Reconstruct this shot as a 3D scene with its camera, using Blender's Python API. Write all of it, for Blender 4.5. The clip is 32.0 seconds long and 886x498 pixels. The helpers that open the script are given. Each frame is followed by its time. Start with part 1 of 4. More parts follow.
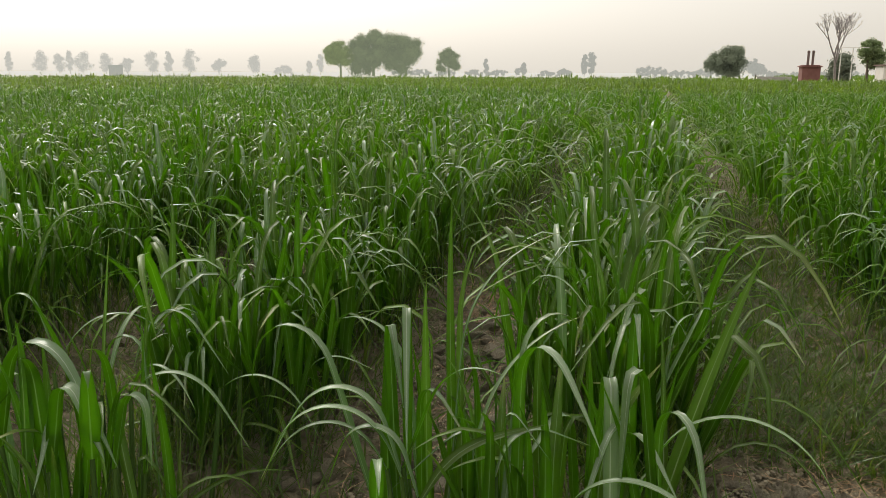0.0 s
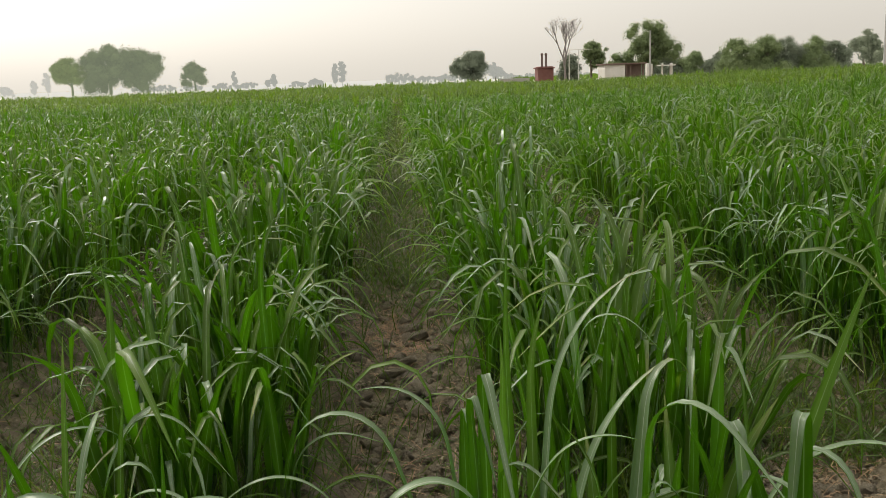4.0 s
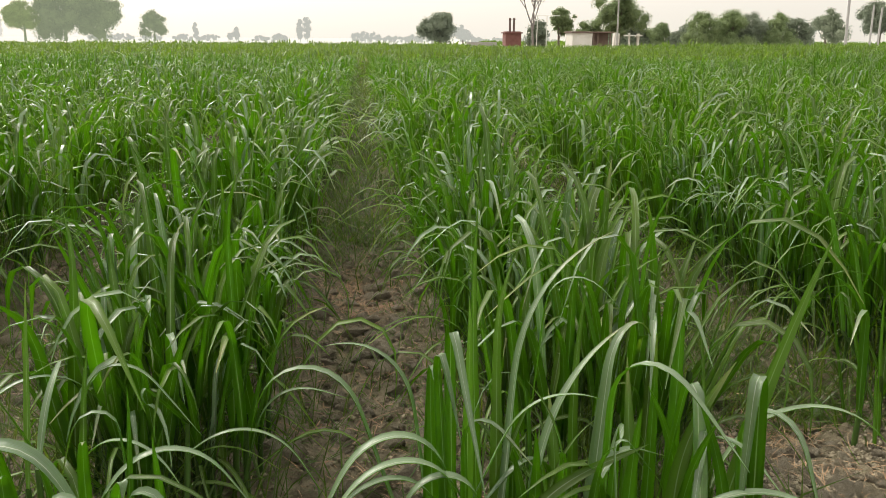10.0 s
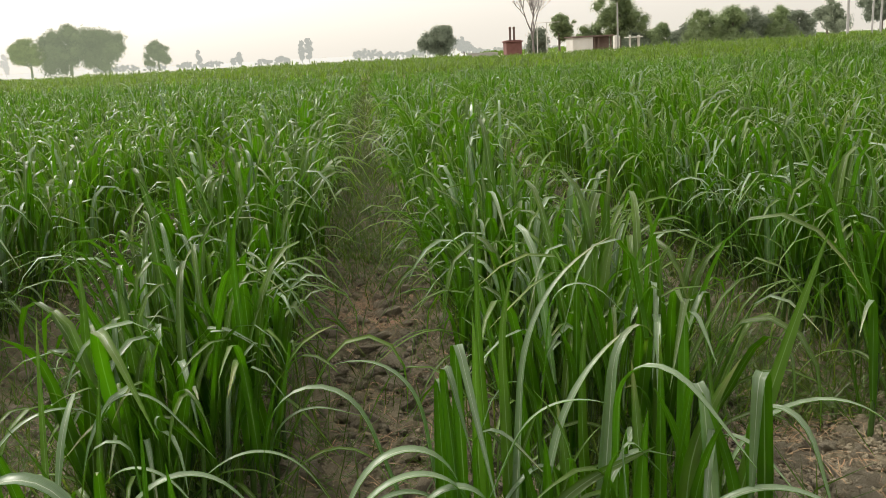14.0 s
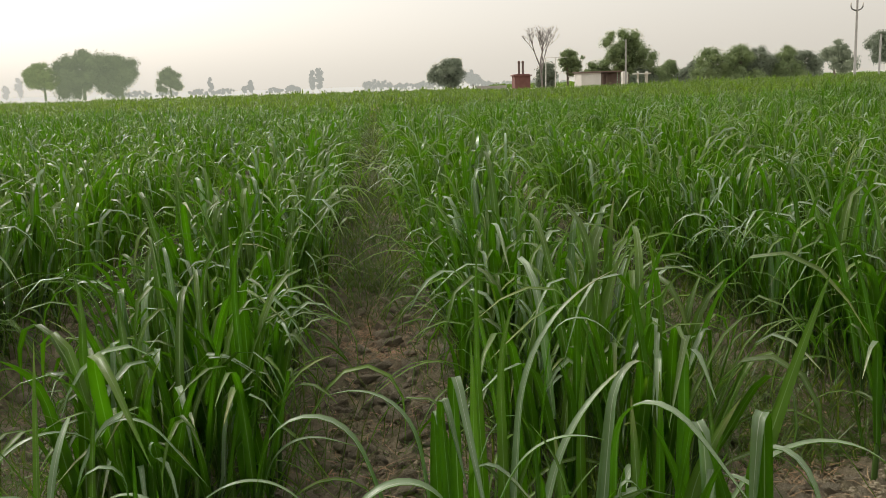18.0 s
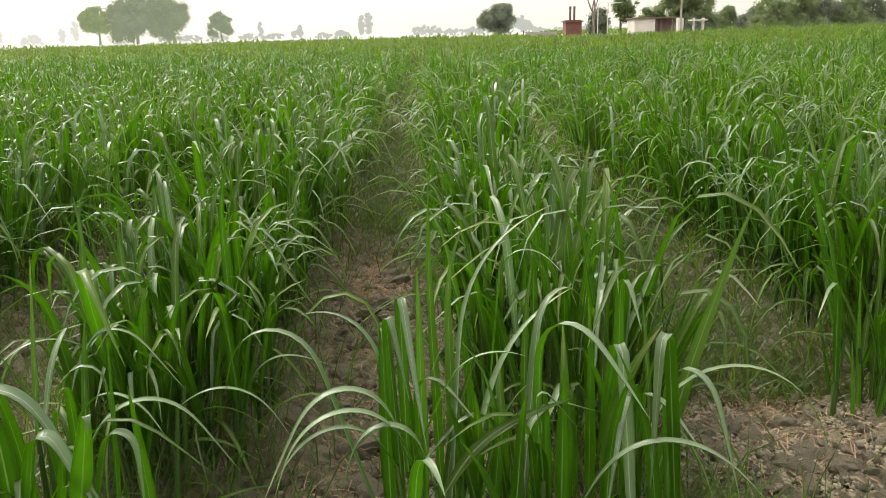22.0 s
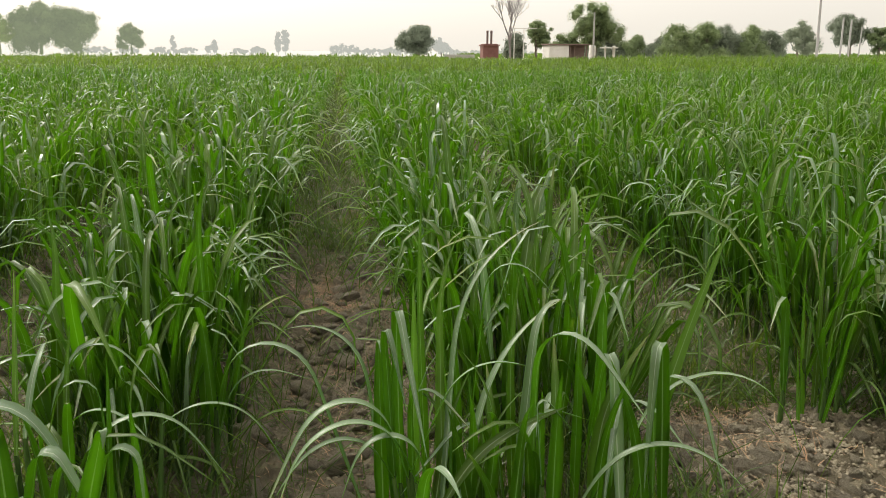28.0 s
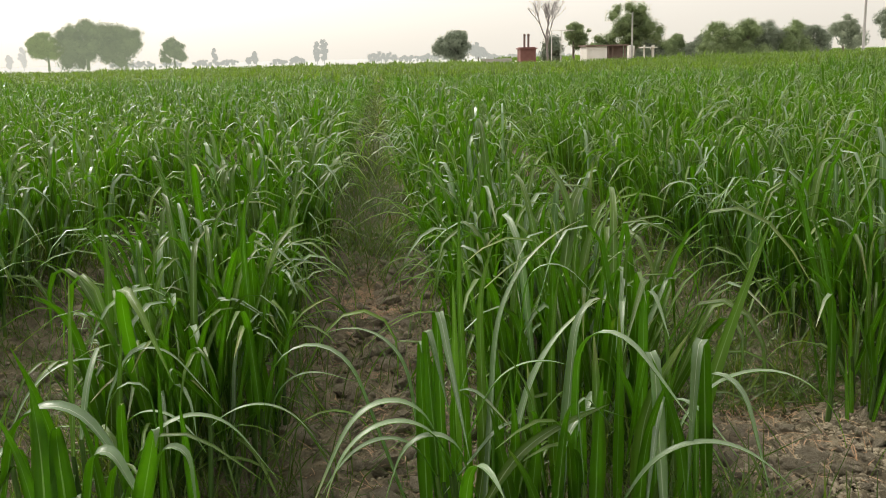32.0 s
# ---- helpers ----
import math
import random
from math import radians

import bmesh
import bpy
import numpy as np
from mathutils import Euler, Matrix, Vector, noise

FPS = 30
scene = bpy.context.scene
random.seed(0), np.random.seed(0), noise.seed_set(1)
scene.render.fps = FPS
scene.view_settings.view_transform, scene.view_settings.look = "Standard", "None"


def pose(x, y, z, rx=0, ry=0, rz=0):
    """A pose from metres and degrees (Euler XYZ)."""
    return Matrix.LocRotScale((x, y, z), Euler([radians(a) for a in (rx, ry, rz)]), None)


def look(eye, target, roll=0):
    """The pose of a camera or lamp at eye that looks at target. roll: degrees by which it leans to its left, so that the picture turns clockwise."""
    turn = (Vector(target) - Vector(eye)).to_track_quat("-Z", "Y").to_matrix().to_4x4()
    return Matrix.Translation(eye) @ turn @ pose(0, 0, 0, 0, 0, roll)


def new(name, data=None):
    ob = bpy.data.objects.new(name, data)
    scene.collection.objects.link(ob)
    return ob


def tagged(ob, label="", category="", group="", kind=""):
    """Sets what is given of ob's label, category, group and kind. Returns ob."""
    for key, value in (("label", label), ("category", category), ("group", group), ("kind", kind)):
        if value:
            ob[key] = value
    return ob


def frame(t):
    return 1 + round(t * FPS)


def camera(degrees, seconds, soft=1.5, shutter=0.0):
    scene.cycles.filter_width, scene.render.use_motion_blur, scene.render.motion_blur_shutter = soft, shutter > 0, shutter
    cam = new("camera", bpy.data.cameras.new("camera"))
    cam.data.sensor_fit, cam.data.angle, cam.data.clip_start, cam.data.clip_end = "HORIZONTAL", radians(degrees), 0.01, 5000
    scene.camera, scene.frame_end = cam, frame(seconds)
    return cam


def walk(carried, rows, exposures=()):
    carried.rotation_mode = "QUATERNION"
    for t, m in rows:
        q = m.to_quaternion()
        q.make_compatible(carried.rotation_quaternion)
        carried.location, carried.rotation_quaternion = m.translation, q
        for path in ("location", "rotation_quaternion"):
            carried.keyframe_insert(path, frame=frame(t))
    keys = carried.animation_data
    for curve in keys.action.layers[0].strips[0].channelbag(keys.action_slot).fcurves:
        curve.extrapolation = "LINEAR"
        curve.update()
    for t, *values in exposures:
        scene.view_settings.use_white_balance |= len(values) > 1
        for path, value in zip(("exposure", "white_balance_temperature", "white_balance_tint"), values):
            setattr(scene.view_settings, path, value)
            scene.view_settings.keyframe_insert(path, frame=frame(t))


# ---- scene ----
cam = camera(58.6, 32.0, soft=0.6)
PATH = [
    (0, (0.288, 0.016, 1.326), (-0.132, 1.922, 0.888), 0.2),
    (0.5, (0.123, -0.027, 1.341), (-0.37, 1.854, 0.874), -1.1),
    (1, (0.013, -0.05, 1.355), (-0.478, 1.823, 0.855), -2.7),
    (1.5, (-0.096, 0.04, 1.341), (-0.583, 1.911, 0.83), -4.1),
    (1.8, (-0.173, 0.29, 1.32), (-0.623, 2.168, 0.798), -4.8),
    (2, (-0.198, 0.228, 1.347), (-0.582, 2.119, 0.821), -6.3),
    (2.5, (-0.239, 0.29, 1.359), (-0.467, 2.202, 0.819), -6.2),
    (3, (-0.323, 0.279, 1.381), (-0.323, 2.222, 0.906), -3.8),
    (3.5, (-0.426, 0.257, 1.383), (-0.335, 2.209, 0.961), -2.6),
    (4, (-0.423, 0.261, 1.376), (-0.261, 2.209, 0.951), -2.1),
    (4.5, (-0.419, 0.263, 1.373), (-0.113, 2.193, 0.947), -1.1),
    (6.5, (-0.46, 0.289, 1.364), (-0.059, 2.201, 0.935), 1.1),
    (7, (-0.464, 0.273, 1.374), (-0.109, 2.191, 0.935), 0.9),
    (7.5, (-0.449, 0.28, 1.372), (-0.105, 2.201, 0.933), 0.9),
    (8, (-0.458, 0.281, 1.365), (-0.136, 2.203, 0.917), 0.7),
    (8.5, (-0.489, 0.306, 1.334), (-0.303, 2.232, 0.829), 0.4),
    (9, (-0.506, 0.265, 1.348), (-0.433, 2.192, 0.817), 0.7),
    (9.5, (-0.46, 0.252, 1.363), (-0.355, 2.179, 0.839), 0.0),
    (10, (-0.448, 0.255, 1.367), (-0.191, 2.17, 0.851), 0.4),
    (10.5, (-0.43, 0.245, 1.355), (-0.054, 2.141, 0.841), 0.9),
    (11, (-0.44, 0.236, 1.365), (-0.049, 2.129, 0.851), 1.1),
    (11.5, (-0.453, 0.244, 1.368), (-0.118, 2.151, 0.866), 1.1),
    (12, (-0.434, 0.234, 1.375), (-0.129, 2.148, 0.882), 0.6),
    (12.5, (-0.413, 0.242, 1.377), (-0.102, 2.155, 0.884), -0.9),
    (13, (-0.405, 0.244, 1.371), (-0.085, 2.155, 0.878), -1.8),
    (13.5, (-0.416, 0.243, 1.378), (-0.128, 2.16, 0.889), -2.4),
    (14, (-0.422, 0.23, 1.377), (-0.195, 2.156, 0.891), -3.0),
    (14.5, (-0.42, 0.225, 1.376), (-0.226, 2.156, 0.893), -2.8),
    (16.5, (-0.425, 0.233, 1.375), (-0.232, 2.166, 0.898), -2.4),
    (17, (-0.421, 0.226, 1.38), (-0.225, 2.168, 0.943), -2.1),
    (17.5, (-0.415, 0.229, 1.377), (-0.206, 2.175, 0.965), -2.0),
    (18, (-0.411, 0.231, 1.377), (-0.192, 2.176, 0.967), -1.8),
    (18.5, (-0.398, 0.241, 1.373), (-0.144, 2.182, 0.965), -1.6),
    (19, (-0.354, 0.244, 1.362), (0.111, 2.14, 0.929), -0.0),
    (19.5, (-0.36, 0.25, 1.355), (0.202, 2.113, 0.893), -0.1),
    (20, (-0.382, 0.236, 1.363), (0.181, 2.093, 0.877), -0.5),
    (20.5, (-0.382, 0.216, 1.365), (0.205, 2.065, 0.879), -0.4),
    (21, (-0.319, 0.151, 1.366), (0.243, 2.008, 0.879), -1.1),
    (21.5, (-0.214, 0.071, 1.35), (0.062, 1.987, 0.846), -1.5),
    (22, (-0.194, 0.043, 1.368), (-0.099, 1.969, 0.835), -1.5),
    (22.5, (-0.259, 0.003, 1.379), (-0.228, 1.935, 0.864), -2.0),
    (23, (-0.377, -0.009, 1.389), (-0.273, 1.929, 0.904), -3.5),
    (23.5, (-0.4, -0.031, 1.39), (-0.224, 1.904, 0.915), -3.3),
    (24, (-0.38, -0.034, 1.387), (-0.14, 1.896, 0.918), -1.6),
    (24.5, (-0.39, -0.035, 1.395), (-0.162, 1.904, 0.964), -1.3),
    (25, (-0.381, -0.01, 1.402), (-0.139, 1.937, 1.013), -2.0),
    (25.5, (-0.365, -0.032, 1.4), (-0.007, 1.903, 1.042), -1.9),
    (27.5, (-0.364, 0.025, 1.366), (0.091, 1.917, 0.904), -1.6),
    (28, (-0.394, 0.015, 1.368), (-0.087, 1.93, 0.881), 0.3),
    (28.5, (-0.388, 0.019, 1.377), (-0.122, 1.94, 0.889), 0.5),
    (29, (-0.391, 0.012, 1.378), (-0.135, 1.934, 0.889), 0.6),
    (29.5, (-0.392, 0.006, 1.372), (-0.148, 1.93, 0.883), 0.6),
    (30, (-0.384, -0.001, 1.372), (-0.142, 1.923, 0.884), 0.5),
    (30.5, (-0.392, -0.022, 1.378), (-0.152, 1.91, 0.917), 0.6),
    (31, (-0.394, -0.015, 1.375), (-0.158, 1.92, 0.926), 0.5),
    (31.5, (-0.395, -0.011, 1.376), (-0.186, 1.927, 0.927), -0.0),
    (32, (-0.394, -0.011, 1.365), (-0.188, 1.921, 0.891), -1.4),
]
EXPOSURES = [
    (0, -0.6), (0.5, -0.4), (1, -0.2), (2, -0.2), (3, -0.45), (4, -0.6), (5.5, -0.55), (7, -0.45), (8, -0.45), (9, -0.16), (11, -0.22), (13, -0.28), (14, -0.3),
    (16, -0.4), (17, -0.55), (18, -0.6), (19, -0.42), (20, -0.24), (21, -0.22), (22, -0.04), (23, -0.28), (24, -0.3), (25, -0.78), (25.5, -0.8), (27.5, -0.2), (28, -0.22), (29, -0.3),
    (30, -0.3), (31, -0.45), (32, -0.28),
]
walk(cam, [(t, look(eye, target, roll)) for t, eye, target, roll in PATH], EXPOSURES)


# ---------------------------------------------------------------- world, sun
SUN_AZ, SUN_EL = 40.0, 40.0      # degrees left of +y, degrees up
world = bpy.data.worlds.new("world")
scene.world = world
world.use_nodes = True
wn, wl = world.node_tree.nodes, world.node_tree.links
wn.clear()
w_sky = wn.new("ShaderNodeTexSky")
w_sky.sky_type, w_sky.sun_disc = "NISHITA", False
w_sky.sun_elevation, w_sky.sun_rotation = radians(SUN_EL), radians(-SUN_AZ)
w_sky.air_density, w_sky.dust_density, w_sky.ozone_density = 1.0, 6.0, 1.0
w_hsv = wn.new("ShaderNodeHueSaturation")
w_hsv.inputs["Saturation"].default_value = 0.45
w_mix = wn.new("ShaderNodeMix")
w_mix.data_type = "RGBA"
w_mix.inputs["Factor"].default_value = 0.55
w_pos = wn.new("ShaderNodeTexCoord")
w_sep = wn.new("ShaderNodeSeparateXYZ")
w_up = wn.new("ShaderNodeMapRange")          # thin cloud veil, brighter overhead
w_up.inputs["From Min"].default_value, w_up.inputs["From Max"].default_value = 0.15, 0.9
w_veil = wn.new("ShaderNodeMix")
w_veil.data_type = "RGBA"
w_veil.inputs["A"].default_value = (9.4, 8.8, 7.75, 1)
w_veil.inputs["B"].default_value = (17.0, 16.0, 14.3, 1)
w_bg = wn.new("ShaderNodeBackground")
w_bg.inputs["Strength"].default_value = 0.208
w_out = wn.new("ShaderNodeOutputWorld")
wl.new(w_sky.outputs[0], w_hsv.inputs["Color"])
wl.new(w_hsv.outputs[0], w_mix.inputs["A"])
wl.new(w_pos.outputs["Generated"], w_sep.inputs[0])
wl.new(w_sep.outputs["Z"], w_up.inputs["Value"])
wl.new(w_up.outputs[0], w_veil.inputs["Factor"])
wl.new(w_veil.outputs["Result"], w_mix.inputs["B"])
w_dot = wn.new("ShaderNodeVectorMath")       # haze scatters most towards the hidden sun and back from it
w_dot.operation = "DOT_PRODUCT"
w_dot.inputs[1].default_value = (-math.sin(radians(SUN_AZ)), math.cos(radians(SUN_AZ)), 0.0)
w_side = wn.new("ShaderNodeMapRange")
w_side.inputs["From Min"].default_value, w_side.inputs["From Max"].default_value = 0.0, 0.85
w_side.inputs["To Min"].default_value, w_side.inputs["To Max"].default_value = 0.89, 1.09
w_tone = wn.new("ShaderNodeVectorMath")
w_tone.operation = "SCALE"
wl.new(w_pos.outputs["Generated"], w_dot.inputs[0])
w_sq = wn.new("ShaderNodeMath")
w_sq.operation = "POWER"
w_sq.inputs[1].default_value = 2.0
wl.new(w_dot.outputs["Value"], w_sq.inputs[0])
wl.new(w_sq.outputs[0], w_side.inputs["Value"])
wl.new(w_mix.outputs["Result"], w_tone.inputs[0])
wl.new(w_side.outputs[0], w_tone.inputs["Scale"])
wl.new(w_tone.outputs[0], w_bg.inputs["Color"])
wl.new(w_bg.outputs[0], w_out.inputs[0])

sun_data = bpy.data.lights.new("sun", "SUN")
sun_data.energy, sun_data.angle, sun_data.color = 3.2, radians(8), (1.0, 0.94, 0.84)
sun = new("sun", sun_data)
sun_dir = Vector((-math.sin(radians(SUN_AZ)) * math.cos(radians(SUN_EL)),
                  math.cos(radians(SUN_AZ)) * math.cos(radians(SUN_EL)), math.sin(radians(SUN_EL))))
sun.matrix_world = look(tuple(sun_dir * 50), (0, 0, 0))


# ---------------------------------------------------------------- materials
class Nodes:
    """A short way to write node trees."""

    def __init__(self, name):
        self.mat = bpy.data.materials.new(name)
        self.mat.use_nodes = True
        self.tree = self.mat.node_tree
        self.tree.nodes.clear()
        self.out = self.tree.nodes.new("ShaderNodeOutputMaterial")

    def add(self, kind, values=None, **props):
        n = self.tree.nodes.new("ShaderNode" + kind)
        for k, v in props.items():
            setattr(n, k, v)
        for k, v in (values or {}).items():
            if isinstance(v, bpy.types.NodeSocket):
                self.tree.links.new(v, n.inputs[k])
            else:
                n.inputs[k].default_value = v
        return n

    def noise(self, vec, scale, detail=4.0, rough=0.55):
        v = {"Scale": scale, "Detail": detail, "Roughness": rough}
        if vec is not None:
            v["Vector"] = vec
        return self.add("TexNoise", v).outputs["Fac"]

    def ramp(self, fac, stops):
        n = self.add("ValToRGB", {"Fac": fac})
        while len(n.color_ramp.elements) < len(stops):
            n.color_ramp.elements.new(0.5)
        for e, (p, c) in zip(n.color_ramp.elements, stops):
            e.position = p
            e.color = (*c, 1) if len(c) == 3 else c
        return n.outputs["Color"]

    def mix(self, fac, a, b, blend="MIX"):
        n = self.add("Mix", {"Factor": fac, "A": a, "B": b}, data_type="RGBA", blend_type=blend)
        return n.outputs["Result"]

    def math(self, op, a, b=0.0, c=0.0, clamp=False):
        n = self.add("Math", {0: a, 1: b, 2: c}, operation=op, use_clamp=clamp)
        return n.outputs[0]

    def done(self, shader):
        self.tree.links.new(shader, self.out.inputs["Surface"])
        return self.mat


def rgba(c):
    return (*c, 1)


def leaf_material(name, dark, light, tip, rib, rough=0.42, trans=0.4, vein=True, spec=0.4, through_tint=None, skew=1.0):
    k = Nodes(name)
    uv = k.add("UVMap").outputs["UV"]
    sep = k.add("SeparateXYZ", {0: uv})
    u, v = sep.outputs[0], sep.outputs[1]
    rnd_o = k.add("ObjectInfo").outputs["Random"]
    rnd_i = k.add("NewGeometry").outputs["Random Per Island"]
    rnd = k.math("FRACT", k.math("ADD", rnd_o, rnd_i))
    pos = k.add("NewGeometry").outputs["Position"]
    base = k.mix(k.math("POWER", rnd, skew), rgba(dark), rgba(light))
    patch = k.noise(pos, 0.35, 3)
    base = k.mix(k.math("MULTIPLY", k.math("SUBTRACT", patch, 0.42), 1.2, clamp=True), base, rgba((light[0] * 0.9, light[1] * 0.75, light[2] * 0.7)))
    # dry, yellowed tips and edges on some blades
    dry = k.math("MULTIPLY", k.math("MULTIPLY_ADD", v, 3.2, -2.5, clamp=True), k.math("GREATER_THAN", k.math("FRACT", k.math("MULTIPLY", rnd, 7.3)), 0.72))
    base = k.mix(dry, base, rgba(tip))
    if vein:
        stretch = k.add("CombineXYZ", {0: k.math("MULTIPLY", u, 34.0), 1: k.math("MULTIPLY", v, 3.0), 2: k.math("MULTIPLY", rnd, 50.0)}).outputs[0]
        lines = k.noise(stretch, 1.0, 2)
        base = k.mix(k.math("MULTIPLY", k.math("MULTIPLY_ADD", lines, 2.2, -0.6, clamp=True), 0.45), base, rgba((light[0] * 1.5, light[1] * 1.3, light[2] * 1.8)))
        off = k.math("ABSOLUTE", k.math("SUBTRACT", u, 0.5))
        ribm = k.math("MULTIPLY", k.math("LESS_THAN", off, k.math("MULTIPLY_ADD", v, -0.045, 0.055)), 0.65)
        base = k.mix(ribm, base, rgba(rib))
    bsdf = k.add("BsdfPrincipled", {"Base Color": base, "Roughness": rough, "Specular IOR Level": spec})
    if vein:
        bump = k.add("Bump", {"Height": lines, "Strength": 0.15, "Distance": 0.002})
        k.tree.links.new(bump.outputs[0], bsdf.inputs["Normal"])
    tint = k.mix(rnd, rgba([c * 0.8 for c in through_tint]), rgba(through_tint)) if through_tint else k.mix(0.5, base, rgba((light[0] * 2.8, light[1] * 2.3, light[2] * 0.6)))
    tr = k.add("BsdfTranslucent", {"Color": tint})
    sh = k.add("MixShader", {0: trans, 1: bsdf.outputs[0], 2: tr.outputs[0]})
    return k.done(sh.outputs[0])


def plain_material(name, a, b, scale, rough=0.8, bump=0.3, fine=None, metal=0.0, dist=0.01):
    k = Nodes(name)
    pos = k.add("TexCoord").outputs["Object"]
    n1 = k.noise(pos, scale, 6)
    n2 = k.noise(pos, fine or scale * 9, 5)
    col = k.ramp(n1, [(0.3, a), (0.7, b)])
    col = k.mix(k.math("MULTIPLY", n2, 0.45), col, rgba([c * 0.55 for c in a]))
    bs = k.add("BsdfPrincipled", {"Base Color": col, "Roughness": rough, "Metallic": metal})
    bu = k.add("Bump", {"Height": n2, "Strength": bump, "Distance": dist})
    k.tree.links.new(bu.outputs[0], bs.inputs["Normal"])
    return k.done(bs.outputs[0])


def foliage_material(name, dark, light, trans=0.3, scale=0.5):
    k = Nodes(name)
    rnd = k.add("NewGeometry").outputs["Random Per Island"]
    pos = k.add("TexCoord").outputs["Object"]
    n = k.noise(pos, scale, 3)
    col = k.mix(k.math("MULTIPLY_ADD", rnd, 0.5, k.math("MULTIPLY_ADD", n, 1.4, -0.45), clamp=True), rgba(dark), rgba(light))
    bs = k.add("BsdfPrincipled", {"Base Color": col, "Roughness": 0.65, "Specular IOR Level": 0.3})
    tr = k.add("BsdfTranslucent", {"Color": col})
    sh = k.add("MixShader", {0: trans, 1: bs.outputs[0], 2: tr.outputs[0]})
    return k.done(sh.outputs[0])


def haze_glow_material(name, tone, glow, share):
    """Far backdrop surface; `share` of it is even emission standing in for haze."""
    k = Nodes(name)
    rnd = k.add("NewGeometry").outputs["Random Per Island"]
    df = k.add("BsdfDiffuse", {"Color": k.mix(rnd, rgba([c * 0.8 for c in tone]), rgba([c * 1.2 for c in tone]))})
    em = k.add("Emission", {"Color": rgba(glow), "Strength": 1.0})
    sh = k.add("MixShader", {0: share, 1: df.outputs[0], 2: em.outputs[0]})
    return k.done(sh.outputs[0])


def soil_material():
    k = Nodes("dry_soil")
    pos = k.add("NewGeometry").outputs["Position"]
    big = k.noise(pos, 0.9, 4)
    mid = k.noise(pos, 9.0, 6, 0.65)
    fine = k.noise(pos, 70.0, 6, 0.7)
    col = k.ramp(mid, [(0.28, (0.075, 0.063, 0.042)), (0.5, (0.190, 0.162, 0.108)), (0.72, (0.38, 0.328, 0.228))])
    col = k.mix(k.math("MULTIPLY", k.math("SUBTRACT", big, 0.35), 1.3, clamp=True), col, rgba((0.22, 0.187, 0.125)))
    col = k.mix(k.math("MULTIPLY", fine, 0.5), col, rgba((0.14, 0.117, 0.077)))
    bs = k.add("BsdfPrincipled", {"Base Color": col, "Roughness": 0.95, "Specular IOR Level": 0.15})
    h = k.math("ADD", k.math("MULTIPLY", mid, 0.6), k.math("MULTIPLY", fine, 0.4))
    bu = k.add("Bump", {"Height": h, "Strength": 1.0, "Distance": 0.05})
    k.tree.links.new(bu.outputs[0], bs.inputs["Normal"])
    return k.done(bs.outputs[0])


TINT = (0.385, 0.69, 0.037)
M_LEAF = leaf_material("cane_leaf_underside", (0.008, 0.035, 0.002), (0.047, 0.145, 0.008), (0.34, 0.27, 0.10), (0.34, 0.46, 0.18), rough=0.48, trans=0.44, spec=0.25, through_tint=TINT)
M_UPPER = leaf_material("cane_leaf_dusty_upper", (0.012, 0.038, 0.002), (0.096, 0.154, 0.030), (0.40, 0.33, 0.17), (0.44, 0.52, 0.28), rough=0.44, trans=0.40, spec=0.34, through_tint=TINT, skew=1.5)
# waxy upper side made paler, the sky's sheen put into its colour
M_PALE = leaf_material("cane_leaf_waxy_sheen", (0.055, 0.115, 0.035), (0.185, 0.262, 0.142), (0.42, 0.36, 0.20), (0.58, 0.62, 0.46), rough=0.36, trans=0.32, spec=0.5, through_tint=TINT)
M_FIELD = leaf_material("cane_leaf_field", (0.012, 0.038, 0.003), (0.070, 0.126, 0.018), (0.09, 0.13, 0.03), (0.35, 0.42, 0.22), rough=0.48, trans=0.31, vein=False, spec=0.26, through_tint=(0.26, 0.44, 0.03))
M_STALK = leaf_material("cane_sheath", (0.02, 0.06, 0.006), (0.06, 0.12, 0.02), (0.3, 0.26, 0.1), (0.3, 0.4, 0.2), trans=0.1)
M_WEED = leaf_material("weed_blade", (0.024, 0.058, 0.006), (0.080, 0.140, 0.022), (0.3, 0.26, 0.11), (0.2, 0.3, 0.1), vein=False, spec=0.3)
M_SOIL = soil_material()
M_CLOD = plain_material("soil_clod", (0.19, 0.162, 0.108), (0.36, 0.308, 0.212), 12.0, 0.95, 1.0, fine=38.0, dist=0.014)
M_STRAW = plain_material("dry_straw", (0.34, 0.18, 0.095), (0.42, 0.31, 0.17), 2.5, 0.7, 0.2)
M_GREYBARK = plain_material("grey_bark", (0.20, 0.175, 0.16), (0.29, 0.255, 0.235), 3.0, 0.9, 0.5)
M_BARK = plain_material("bark", (0.12, 0.09, 0.065), (0.22, 0.18, 0.14), 3.0, 0.9, 0.6)
M_PALEBARK = plain_material("pale_bark", (0.30, 0.25, 0.22), (0.42, 0.37, 0.33), 3.0, 0.9, 0.5)
M_BRICK = plain_material("red_brick_wash", (0.17, 0.070, 0.060), (0.23, 0.105, 0.09), 2.0, 0.85, 0.3)
M_RUST = plain_material("rusty_pipe", (0.14, 0.095, 0.085), (0.20, 0.14, 0.12), 4.0, 0.7, 0.3)
# brown of veranda and roof, with the veranda's shadow put into the colour
M_SHADE = plain_material("brown_render_shaded", (0.17, 0.115, 0.095), (0.24, 0.17, 0.14), 2.0, 0.85, 0.3)
M_WHITE = plain_material("whitewash", (0.72, 0.69, 0.63), (0.82, 0.79, 0.74), 1.2, 0.85, 0.2)
M_CONC = plain_material("grey_concrete", (0.36, 0.35, 0.33), (0.48, 0.46, 0.43), 2.0, 0.9, 0.3)
M_IRON = plain_material("dark_iron", (0.08, 0.08, 0.08), (0.14, 0.13, 0.12), 5.0, 0.5, 0.2, metal=0.6)
